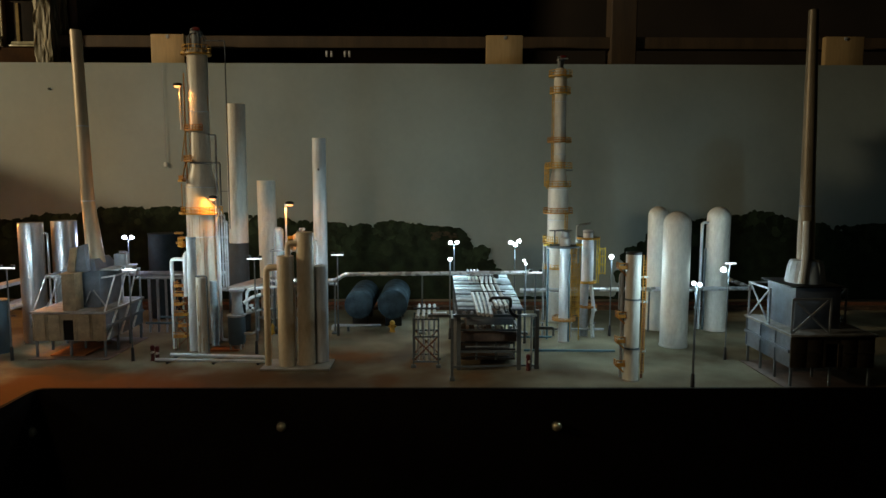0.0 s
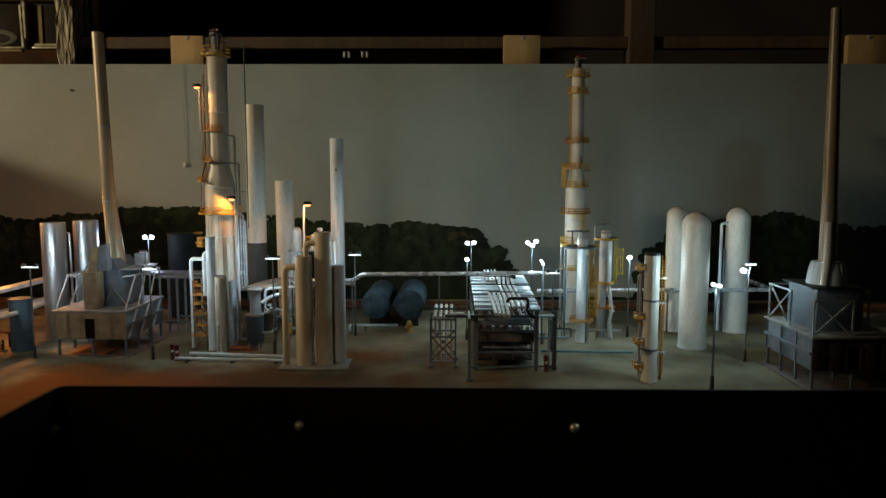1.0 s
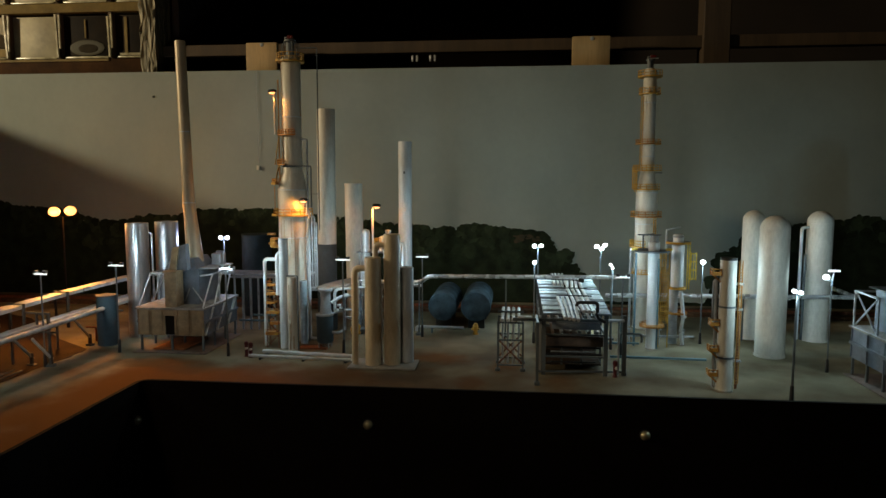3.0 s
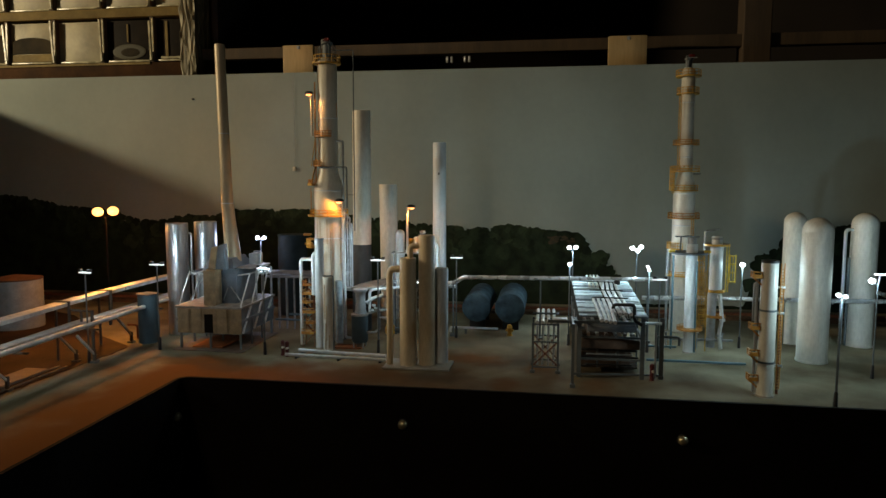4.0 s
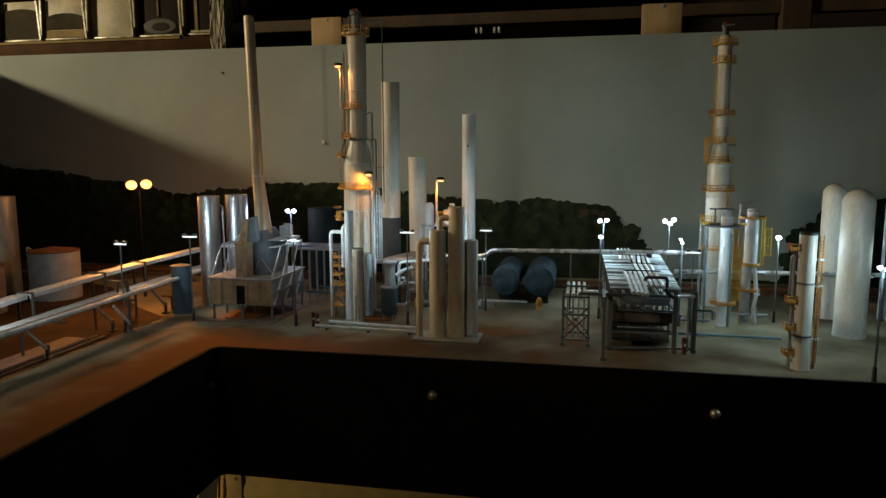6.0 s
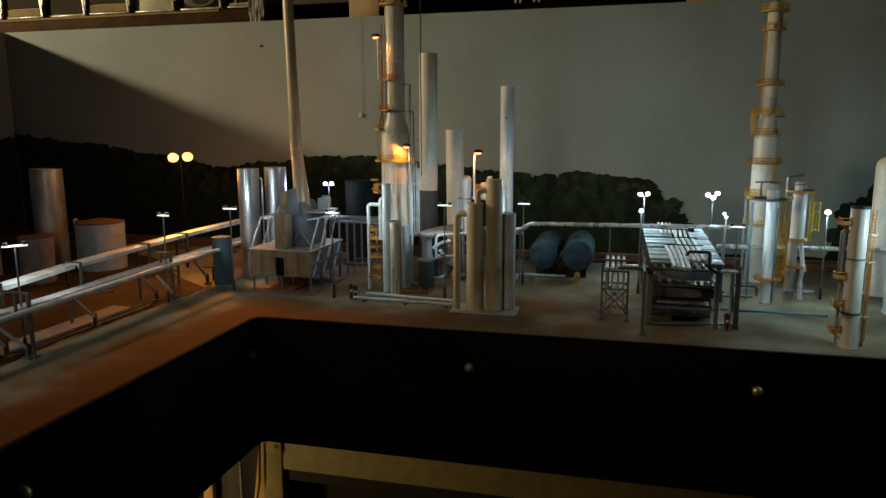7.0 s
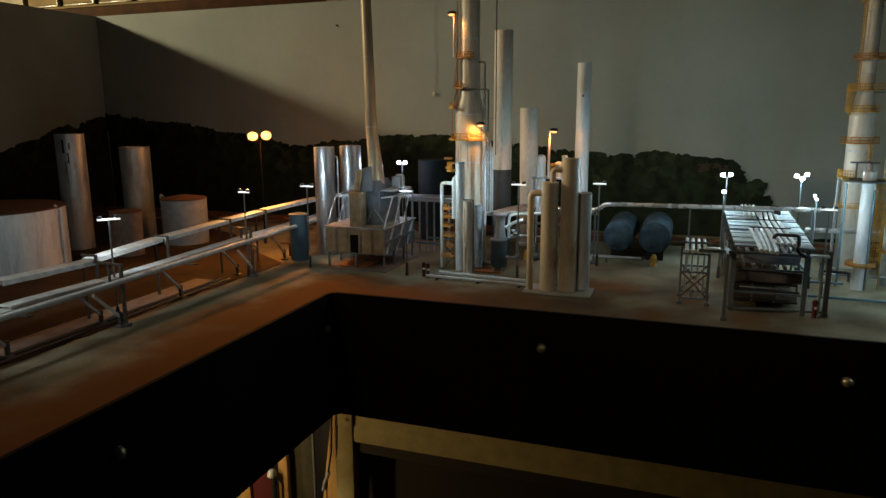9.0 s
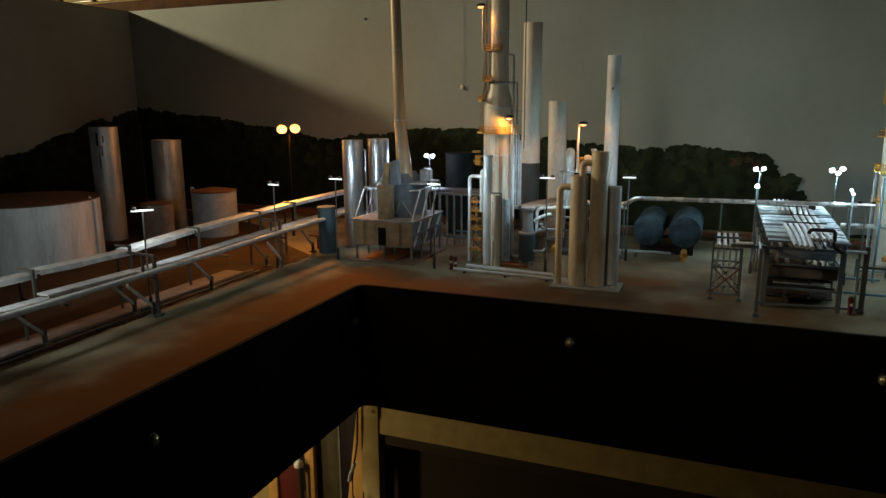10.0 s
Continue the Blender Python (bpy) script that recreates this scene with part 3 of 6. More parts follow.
drawer_cabinet()
bm = B()
box(bm, -0.927, -0.883, 1.90, 1.985, 0.58, 1.55)
bmesh.ops.subdivide_edges(bm, edges=list(bm.edges), cuts=44, use_grid_fill=True)
for v in bm.verts:
    c = Vector((v.co.x, v.co.y, v.co.z * 0.9))
    v.co += Vector((noise.noise(c * 31), noise.noise(c * 37 + Vector((5, 0, 0))), 0)) * 0.003 + Vector((noise.noise(c * 110), noise.noise(c * 130 + Vector((2, 0, 0))), 0)) * 0.0042
structure("post_taped", bm, TAPE, "upright post wrapped in crumpled foil tape", smooth=False)
bm = B()
box(bm, 0.545, 0.612, 1.93, 1.99, 0.55, 1.55)
structure("post_plain", bm, OLD_WOOD, "dim upright wooden post behind the backdrop", bevel=0.003)
structure("wall_rail", one(box, -0.905, 0.548, 1.94, 1.97, 0.646, 0.676), OLD_WOOD, "horizontal wooden rail behind the backdrop", bevel=0.002)
structure("wall_rail_east", one(box, 0.612, 1.9, 1.94, 1.97, 0.646, 0.676), OLD_WOOD, "horizontal wooden rail behind the backdrop", bevel=0.002)
for bx, wide in ((-0.622, 0.083), (0.217, 0.092), (1.072, 0.098)):
    block = thing("wooden_block", bx, BACK + 0.021, 0.56, "square pale pine block screwed to the top of the backdrop", "block", "blocks along the backdrop")
    part("block", one(box, 0, wide, 0, 0.018, 0, 0.106), PINE, block, bevel=0.002)
    bm = B()
    lathe(bm, [(0.005, 0), (0.004, 0.002), (0, 0.0025)], seg=12)
    bmesh.ops.rotate(bm, verts=bm.verts, matrix=Matrix.Rotation(radians(90), 3, "X"))
    bmesh.ops.translate(bm, verts=bm.verts, vec=(wide * 0.52, 0, 0.1))
    part("screw", bm, STEEL, block)
for cx in (-0.196, -0.149):
    clip = thing("chrome_clip", cx, 1.935, 0.622, "small shiny metal clip under the rail", "clip", "clips on the rail")
    for dx in (0, 0.012):
        part("prong", one(box, dx, dx + 0.006, 0, 0.006, 0, 0.016), CHROME, clip, bevel=0.001)

# an unseen pendant lamp over the near leg of the table, added for the fill light
pendant = thing("unseen_pendant_lamp", -1.30, -0.60, 1.25, "unseen dark metal pendant lamp on a cord, added for the front fill light", "lamp")
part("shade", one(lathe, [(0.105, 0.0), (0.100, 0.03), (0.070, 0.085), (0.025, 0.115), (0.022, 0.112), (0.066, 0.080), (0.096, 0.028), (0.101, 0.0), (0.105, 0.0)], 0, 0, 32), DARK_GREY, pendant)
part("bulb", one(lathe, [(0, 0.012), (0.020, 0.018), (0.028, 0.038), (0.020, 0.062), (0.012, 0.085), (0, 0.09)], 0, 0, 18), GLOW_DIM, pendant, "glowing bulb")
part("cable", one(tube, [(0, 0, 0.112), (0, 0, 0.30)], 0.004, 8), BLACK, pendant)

# cord with a switch and a nail on the backdrop
cord = thing("hanging_cord", -0.587, BACK - 0.004, 0.34, "thin grey cord with an inline switch hanging down the backdrop", "cord")
part("cable", one(tube, [(0.002, 0, 0.25), (0, 0, 0.2), (0.003, 0, 0.12), (0.001, 0, 0.01)], 0.0005, 6), GREY_PLASTIC, cord)
part("switch", one(box, -0.0035, 0.0040, -0.003, 0.0025, -0.003, 0.008), CREAM, cord, bevel=0.001)
nail = thing("nail", -0.868, BACK - 0.002, 0.528, "small dark nail head in the backdrop", "nail")
part("head", one(box, -0.0025, 0.0025, -0.002, 0.003, -0.0025, 0.0025), BLACK, nail, bevel=0.0008)

# what shows below the table: an open wooden frame against the wall
under = thing("bench_frame", -0.852, 1.72, -1.1, "rough yellowed wooden leg and rail of the bench under the table", "bench frame")
part("leg", one(box, 0, 0.056, 0, 0.04, 0, 0.562), BENCH_WOOD, under, bevel=0.002)
part("rail", one(box, 0.0563, 2.3, 0.004, 0.04, 0.476, 0.560), BENCH_WOOD, under, bevel=0.002)
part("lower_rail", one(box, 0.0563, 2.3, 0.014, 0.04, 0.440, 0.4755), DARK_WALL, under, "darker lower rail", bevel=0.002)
plate = part("corner_plate", one(box, 0.012, 0.0585, -0.004, -0.0005, 0.523, 0.570), BENCH_WOOD, under, "flat corner plate with a screw", bevel=0.001)
bm = B()
lathe(bm, [(0.006, 0), (0.005, 0.002), (0, 0.003)], seg=12)
bmesh.ops.rotate(bm, verts=bm.verts, matrix=Matrix.Rotation(radians(90), 3, "X"))
bmesh.ops.translate(bm, verts=bm.verts, vec=(0.043, -0.004, 0.545))
part("screw", bm, SHELF, plate)
fir = thing("fir_board", -0.928, 1.764, -1.1, "upright orange fir board against the bench leg", "board", "boards under the table")
bm = B()
box(bm, 0, 0.075, 0, 0.018, 0, 0.60)
for v in bm.verts:
    v.co.x += 0.135 * (v.co.z - 0.23) if v.co.x < 0.03 else 0
part("plank", bm, ORANGE_WOOD, fir, bevel=0.002)
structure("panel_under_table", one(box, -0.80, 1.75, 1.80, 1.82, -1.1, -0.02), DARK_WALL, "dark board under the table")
wire = thing("hooked_wire", -0.868, 1.710, -0.80, "thin wire with a hook hanging beside the bench leg", "wire")
part("strand", one(tube, [(0.014, 0, 0.26), (0.008, 0, 0.14), (-0.008, 0, 0.055), (-0.012, 0, 0.02)], 0.0028, 6), BLACK, wire)
part("sleeve", one(tube, [(-0.002, 0, 0.075), (-0.018, 0, 0.035), (-0.022, 0, 0.015)], 0.006, 8), GREY_PLASTIC, wire)
part("hook", one(tube, [(-0.012, 0, 0.02), (-0.012, 0, -0.03), (-0.004, 0, -0.043), (0.016, 0, -0.043), (0.024, 0, -0.030), (0.024, 0, -0.012)], 0.0022, 6), BLACK, wire)
green = thing("green_panel", -1.045, 1.775, -1.1, "dark green board standing under the table", "board", "boards under the table")
part("panel", one(box, 0, 0.085, 0, 0.012, 0, 0.70), GREEN_PANEL, green, bevel=0.001)
part("edge_trim", one(box, 0.0835, 0.090, -0.003, -0.0005, 0, 0.70), DARK_GREY, green, "thin greyish edge strip", bevel=0.0008)
fir = thing("fir_board", -1.071, 1.752, -1.1, "narrow upright orange fir batten", "board", "boards under the table")
part("plank", one(box, 0, 0.032, 0, 0.018, 0, 0.70), ORANGE_WOOD, fir, bevel=0.002)
board = thing("red_board", -1.172, 1.757, -1.1, "dull red board standing under the table", "board", "boards under the table")
part("panel", one(box, 0, 0.072, 0, 0.014, 0, 0.7), RED, board, bevel=0.002)
fir = thing("fir_board", -1.212, 1.750, -1.1, "narrow upright orange fir batten beside a red board", "board", "boards under the table")
part("plank", one(box, 0, 0.036, 0, 0.018, 0, 0.70), ORANGE_WOOD, fir, bevel=0.002)
olive = thing("olive_board", -1.42, 1.765, -1.1, "wide dull olive board standing under the table", "board", "boards under the table")
part("panel", one(box, 0, 0.20, 0, 0.014, 0, 0.7), BENCH_WOOD, olive, bevel=0.002)
can = thing("white_cap", -1.082, 1.735, -0.790, "small white plastic cap on a dark stick under the table", "cap")
bm = B()
lathe(bm, [(0, 0), (0.014, 0), (0.015, 0.003), (0.012, 0.016), (0.006, 0.021), (0, 0.022)], seg=18)
part("cap", bm, WHITE_PAINT, can)
part("stick", one(tube, [(0.006, 0, -0.31), (0.006, 0, 0.0)], 0.008, 8), BLACK, can)

# a skin of darker dirt on the ground below the pipe run
def dirt_outline():
    edge = [(-0.705 + 0.014 * noise.noise((y * 9, 2.3, 0)) + 0.006 * noise.noise((y * 41, 7.1, 0)), y) for y in (NEAR_Y + 0.01 + 0.02 * i for i in range(119))]
    return [(WALL_X + 0.004, NEAR_Y + 0.01)] + edge + [(-0.80, 1.335), (-1.0, 1.52), (-1.3, 1.66), (WALL_X + 0.004, 1.68)]


structure("ground_dirt", one(slab, dirt_outline(), 0.0002, 0.0012), DIRT, "dark brown dirt spread below the pipe run")

# track bed along the back of the layout
structure("track_bed", one(box, WALL_X + 0.01, FAR_X - 0.01, 1.70, 1.775, 0.0005, 0.008), BALLAST, "brown ballast bed at the foot of the backdrop")
for ry in (1.728, 1.745):
    structure("track_rail", one(box, WALL_X + 0.01, FAR_X - 0.01, ry - 0.0008, ry + 0.0008, 0.008, 0.0115), RUST, "thin rusty rail of the model track")

# ---- heaters ----
def fired_heater(x, y, label, stack_x=0.058, warm=TAN_PANEL, hooded=False):
    """A box heater on legs with braced frame, hopper and a tall flared stack."""
    h = thing("fired_heater", x, y, 0, label, "heater", "fired heaters")
    w, d = 0.125, 0.150
    part("base_slab", one(box, -0.006, w + 0.006, -0.010, d + 0.005, 0.0005, 0.0022), WEATHERED, h, bevel=0.0006)
    if not hooded:
        part("floor_pan", one(box, 0.025, 0.085, 0.005, 0.10, 0.0035, 0.006), PAN, h, "rusty orange pan under the casing")
    for lx in (0.004, w * 0.5, w - 0.004):
        for ly in (0.004, 0.052, 0.10, d - 0.004):
            part("leg", one(box, lx - 0.0017, lx + 0.0017, ly - 0.0017, ly + 0.0017, 0.003, 0.031), DARK_GREY, h)
    part("casing", one(box, 0.001, w - 0.001, 0.002, d, 0.031, 0.079), CASING, h, "grey-blue steel casing", bevel=0.0006)
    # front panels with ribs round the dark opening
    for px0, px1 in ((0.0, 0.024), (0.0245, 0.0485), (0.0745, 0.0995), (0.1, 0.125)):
        panel = part("front_panel", one(box, px0, px1, -0.001, 0.002, 0.032, 0.078), warm, h, "panel coloured dark for shade" if hooded else "tan weathered panel", bevel=0.0004)
        for rx in () if hooded else (px0 + 0.002, px1 - 0.002):
            part("rib", one(box, rx - 0.0008, rx + 0.0008, -0.0025, -0.001, 0.033, 0.077), warm, panel)
        part("rib", one(box, px0 + 0.003, px1 - 0.003, -0.0022, -0.001, 0.054, 0.056), warm, panel)
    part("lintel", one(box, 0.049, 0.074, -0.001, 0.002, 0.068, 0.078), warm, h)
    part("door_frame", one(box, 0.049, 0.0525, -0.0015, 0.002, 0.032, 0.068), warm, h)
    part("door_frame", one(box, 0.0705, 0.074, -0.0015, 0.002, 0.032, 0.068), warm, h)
    # Flat black plate in place of the shade inside the doorway.
    part("opening", one(box, 0.0525, 0.0705, 0.0005, 0.0018, 0.033, 0.068), FASCIA, h, "black plate for the dark doorway")
    part("deck", one(box, -0.003, w + 0.003, -0.004, d + 0.002, 0.079, 0.0825), DECK_PLATE, h, "worn grey deck plate", bevel=0.0004)
    # side braces: pale diagonals crossed by a rail half-way up
    for sx in (w + 0.0008, -0.0008):
        for y0 in (0.004, 0.053, 0.102):
            if not hooded:
                part("diagonal_brace", one(beam, (sx, y0, 0.033), (sx, y0 + 0.037, 0.078), 0.0030), RACK_WHITE, h, "pale diagonal brace")
            part("rib", one(beam, (sx, y0 + 0.042, 0.032), (sx, y0 + 0.042, 0.079), 0.0018), CASING, h)
        part("side_rail", one(beam, (sx, 0.002, 0.056), (sx, d - 0.002, 0.056), 0.0046), CASING, h)
        part("deck_edge", one(beam, (sx, -0.003, 0.0812), (sx, d, 0.0812), 0.0028), STEEL if hooded else RACK_WHITE, h, "pale deck edge")
    # upper frame
    top = 0.138
    for px, py in ((0.002, 0.074), (w - 0.002, 0.074), (0.002, d - 0.004), (w - 0.002, d - 0.004)):
        part("post", one(beam, (px, py, 0.0825), (px, py, top), 0.0024), STEEL, h)
    for sx in (0.002, w - 0.002):
        part("top_beam", one(beam, (sx, 0.074 if hooded else 0.045, top), (sx, d - 0.002, top), 0.0028), STEEL, h)
        for y0, y1 in ((0.076, 0.144), (0.144, 0.076)) if hooded else ((0.003, 0.046), (0.052, 0.088), (0.098, 0.130)):
            part("diagonal_brace", one(beam, (sx, y0, 0.083), (sx, y1, top), 0.0021), STEEL if hooded else RACK_WHITE, h, "pale diagonal brace")
    part("cross_beam", one(beam, (0.002, d - 0.004, top), (w - 0.002, d - 0.004, top), 0.0026), STEEL, h)
    if hooded:
        part("cross_beam", one(beam, (0.003, 0.006, 0.134), (0.060, 0.006, 0.134), 0.0028), STEEL, h)
        for px in (0.003, 0.060):
            part("post", one(beam, (px, 0.006, 0.0825), (px, 0.006, 0.134), 0.0026), STEEL, h)
        for a, b in ((0.005, 0.058), (0.058, 0.005)):
            part("diagonal_brace", one(beam, (a, 0.006, 0.134), (b, 0.006, 0.084), 0.0026), STEEL, h)
    else:
        part("cross_beam", one(beam, (0.002, 0.045, top), (0.050, 0.045, top), 0.0026), STEEL, h)
        part("cross_beam", one(beam, (w - 0.030, 0.045, 0.134), (w - 0.002, 0.045, top), 0.0028), RACK_WHITE, h)
        for a, b in (((0.004, 0.040, 0.083), (0.034, 0.040, top)), ((0.030, 0.052, 0.083), (0.048, 0.052, 0.122)), ((0.112, 0.034, 0.084), (0.090, 0.034, 0.114)), ((0.074, 0.034, 0.088), (0.084, 0.034, 0.112))):
            part("diagonal_brace", one(beam, a, b, 0.0019), STEEL, h, "pale diagonal brace")
    # flue box, front riser and hopper
    if hooded:
        part("flue_box", one(box, 0.022, 0.092, 0.036, 0.125, 0.0825, 0.146), CASING, h, "grey-blue flue box", bevel=0.0008)
        part("roof_plate", one(box, 0.012, 0.096, 0.032, 0.128, 0.1465, 0.1490), BLACK, h, "dark roof plate", bevel=0.0005)
        hx, hy = stack_x, 0.078
        part("hood", one(lathe, [(0.0290, 0.1492), (0.0280, 0.160), (0.0252, 0.174), (0.0222, 0.1835), (0.0130, 0.1850), (0.0130, 0.150)], hx, hy, 28), HOOD_WHITE, h, "pale blue-grey conical hood")
        for k in range(-70, 251, 20):
            c, n = math.cos(radians(k)), math.sin(radians(k))
            part("hood_seam", one(tube, [(hx + 0.0284 * c, hy + 0.0284 * n, 0.150), (hx + 0.0254 * c, hy + 0.0254 * n, 0.1735), (hx + 0.0224 * c, hy + 0.0224 * n, 0.183)], 0.0009, 5), HOOD_WHITE, h)
        # Cream strip paints the lit left face of the stack's foot.
        part("lit_foot_strip", one(tube, [(hx - 0.0170, hy - 0.0240, 0.150), (hx - 0.0105, hy - 0.0185, 0.190), (hx - 0.0062, hy - 0.0085, 0.245)], 0.0060, 12), CREAM, h, "cream rounded strip for the lit side of the stack foot")
    else:
        part("flue_box", one(box, 0.034, 0.100, 0.038, 0.125, 0.0825, 0.148), CASING, h, "grey-blue flue box", bevel=0.0008)
        part("front_riser", one(box, 0.050, 0.0725, 0.006, 0.034, 0.0825, 0.145), warm, h, "tan front riser duct", bevel=0.0008)
        part("riser_cap", one(box, 0.048, 0.0745, 0.004, 0.036, 0.145, 0.148), warm, h, bevel=0.0005)
        bm = B()
        lows = [bm.verts.new(p) for p in ((0.036, 0.036, 0.149), (0.096, 0.036, 0.149), (0.096, 0.118, 0.149), (0.036, 0.118, 0.149))]
        highs = [bm.verts.new(p) for p in ((0.044, 0.046, 0.166), (0.088, 0.046, 0.166), (0.086, 0.108, 0.168), (0.046, 0.108, 0.168))]
        bm.faces.new(lows[::-1]), bm.faces.new(highs)
        for i in range(4):
            j = (i + 1) % 4
            bm.faces.new((lows[i], lows[j], highs[j], highs[i]))
        part("hopper", bm, CASING, h, "grey-blue sloped hopper", bevel=0.0008)
        bm = B()
        prism(bm, [(0.054, 0.1485), (0.0668, 0.1485), (0.0735, 0.192), (0.0610, 0.189)], 0.018, 0.0345)
        part("damper_side", bm, warm, h, "tan sloped damper side", bevel=0.0005)
        bm = B()
        prism(bm, [(0.0672, 0.1485), (0.088, 0.1485), (0.085, 0.196), (0.0739, 0.1925)], 0.020, 0.0345)
        part("damper_box", bm, CASING, h, "grey-blue sloped damper box", bevel=0.0006)
    if not hooded:
        part("walkway", one(box, 0.10, 0.132, 0.040, 0.120, 0.148, 0.1505), STEEL, h, bevel=0.0004)
        part("fan_box", one(box, 0.104, 0.122, 0.085, 0.110, 0.151, 0.172), GREY_PLASTIC, h, bevel=0.001)
        pipe(h, [(0.126, 0.09, 0.14), (0.126, 0.09, 0.176), (0.112, 0.09, 0.176)], 0.0016, SILVER)
    sy = 0.078
    lean = 0.0244 if hooded else 0.021
    bm = B()
    foot = [(0.0135, 0.150), (0.0130, 0.170), (0.0126, 0.200), (0.0122, 0.235)] if hooded else [(0.0160, 0.150), (0.0152, 0.170), (0.0138, 0.200), (0.0122, 0.235)]
    top_r = 0.0072 if hooded else 0.0097
    lathe(bm, foot + [(0.0112, 0.270), (0.0096 if hooded else 0.0101, 0.42), (top_r, 0.566), (top_r * 0.88, 0.567), (top_r * 0.88, 0.545), (0, 0.545)], stack_x, sy, 28)
    for v in bm.verts:
        v.co.x += (0.0 if hooded else 0.0075 * max(0.0, 0.27 - v.co.z) / 0.12) - lean * (v.co.z - 0.15)
    stack = part("flue", bm, DULL_STACK, h, "tall dull tan stack" if hooded else "tall tan-silver stack with a flared foot")
    for z, r in ((0.268, 0.0114),) if hooded else ((0.268, 0.0114), (0.40, 0.0103)):
        part("band", one(lathe, [(r, z), (r + 0.0004, z + 0.001), (r, z + 0.002)], stack_x - lean * (z - 0.15), sy, 28), STEEL, stack)
    return h


fired_heater(-0.598, 1.266, "grey fired heater on legs with tan front panels and tall stack", 0.069)
fired_heater(0.619, 1.098, "shadowed grey fired heater on legs with hood and dull tan stack", 0.0575, SHADED_PANEL, True)


# ---- towers ----
def beacon(parent, x, y, z):
    b = part("beacon", one(box, x - 0.005, x + 0.006, y - 0.004, y + 0.004, z, z + 0.007), BEACON, parent, "red beacon box", bevel=0.001)
    part("lens", one(box, x - 0.001, x + 0.0068, y - 0.0048, y + 0.003, z + 0.0015, z + 0.006), BEACON_LENS, b, "glossy red beacon lens", bevel=0.0008)
    part("bracket", one(tube, [(x - 0.010, y, z - 0.012), (x - 0.010, y, z + 0.004), (x, y, z + 0.004)], 0.0008, 6), STEEL, b)


def big_tower():
    t = thing("vacuum_tower", -0.347, 1.40, 0, "tall off-white process tower with yellow walkways and ladders", "tower")
    part("shell", one(lathe, [(0, 0), (0.0290, 0), (0.0285, 0.29), (0.0275, 0.300), (0.0195, 0.328), (0.0188, 0.44), (0.0186, 0.537), (0.012, 0.546), (0, 0.548)], 0, 0, 36), TOWER_CREAM, t, "off-white tower shell")
    for z, r in ((0.10, 0.0289), (0.20, 0.0288), (0.292, 0.0285), (0.43, 0.0192)):
        part("weld_band", one(lathe, [(r, z), (r + 0.0006, z + 0.0012), (r, z + 0.0024)], 0, 0, 32), WHITE_PAINT, t)
    ring_platform(t, 0.534, 0.018, 0.026, SAFETY, rail=0.016)
    part("top_hatch", one(lathe, [(0.008, 0.545), (0.008, 0.570), (0.011, 0.572), (0.011, 0.576), (0, 0.577)], 0, 0, 18), DARK_GREY, t)
    for a in range(0, 360, 60):
        c, s = math.cos(radians(a)) * 0.017, math.sin(radians(a)) * 0.017
        part("davit", one(tube, [(c, s, 0.54), (c, s, 0.566), (c * 0.5, s * 0.5, 0.574)], 0.0010, 6), DARK_GREY, t)
    beacon(t, 0.0, 0.0, 0.577)
    ring_platform(t, 0.396, 0.0188, 0.027, ORANGE, 120, 300)
    ring_platform(t, 0.340, 0.019, 0.030, ORANGE, 150, 260)
    ring_platform(t, 0.303, 0.026, 0.040, ORANGE, 150, 235)
    ring_platform(t, 0.243, 0.0285, 0.038, SAFETY, rail=0.013)
    ring_platform(t, 0.183, 0.0285, 0.046, SAFETY, 165, 235, rail=0.016)
    for z0, z1, a in ((0.303, 0.340, 200), (0.340, 0.396, 215)):
        c, k = math.cos(radians(a)), math.sin(radians(a))
        part("stair_flight", one(beam, (0.034 * c, 0.034 * k, z0), (0.024 * c, 0.024 * k - 0.004, z1), 0.004, 0.0012), SAFETY, t)
    for z in (0.303, 0.243, 0.534):
        r0 = 0.0275 if z > 0.5 else 0.0405
        part("toe_plate", one(lathe, [(r0, z), (r0 + 0.0006, z), (r0 + 0.0006, z + 0.004), (r0, z + 0.004)], 0, 0, 14, 150, 235), SAFETY, t)
    ladder(t, (-0.0215, -0.012), 0.305, 0.50, ORANGE, -60)
    ladder(t, (-0.033, -0.010), 0.245, 0.300, ORANGE, -70)
    for z, u in ((0.188, 0.0), (0.197, 0.004), (0.206, -0.002)):
        part("yellow_bracket", one(box, -0.044 + u, -0.030 + u, -0.022, -0.012, z, z + 0.004), ORANGE, t, bevel=0.0006)
    pipe(t, [(0.0186, -0.006, 0.389), (0.031, -0.006, 0.389), (0.031, -0.006, 0.262)], 0.0020, STEEL)
    pipe(t, [(-0.012, -0.021, 0.338), (0.042, -0.021, 0.338), (0.042, -0.021, 0.26)], 0.0018, DARK_GREY)
    pipe(t, [(0.010, -0.002, 0.560), (0.052, -0.002, 0.560), (0.052, -0.002, 0.215)], 0.0011, DARK_GREY, label="thin dark vent line")
    part("stay", one(tube, [(0.028, -0.004, 0.285), (0.052, -0.002, 0.285)], 0.0008, 6), DARK_GREY, t)
    for i, (dx, top) in enumerate(((0.031, 0.262), (0.036, 0.255), (0.041, 0.248), (0.046, 0.242), (0.050, 0.23))):
        pipe(t, [(dx - 0.010, -0.008, top), (dx, -0.016, top), (dx, -0.016, 0.106)], 0.0017, STEEL, seg=8)
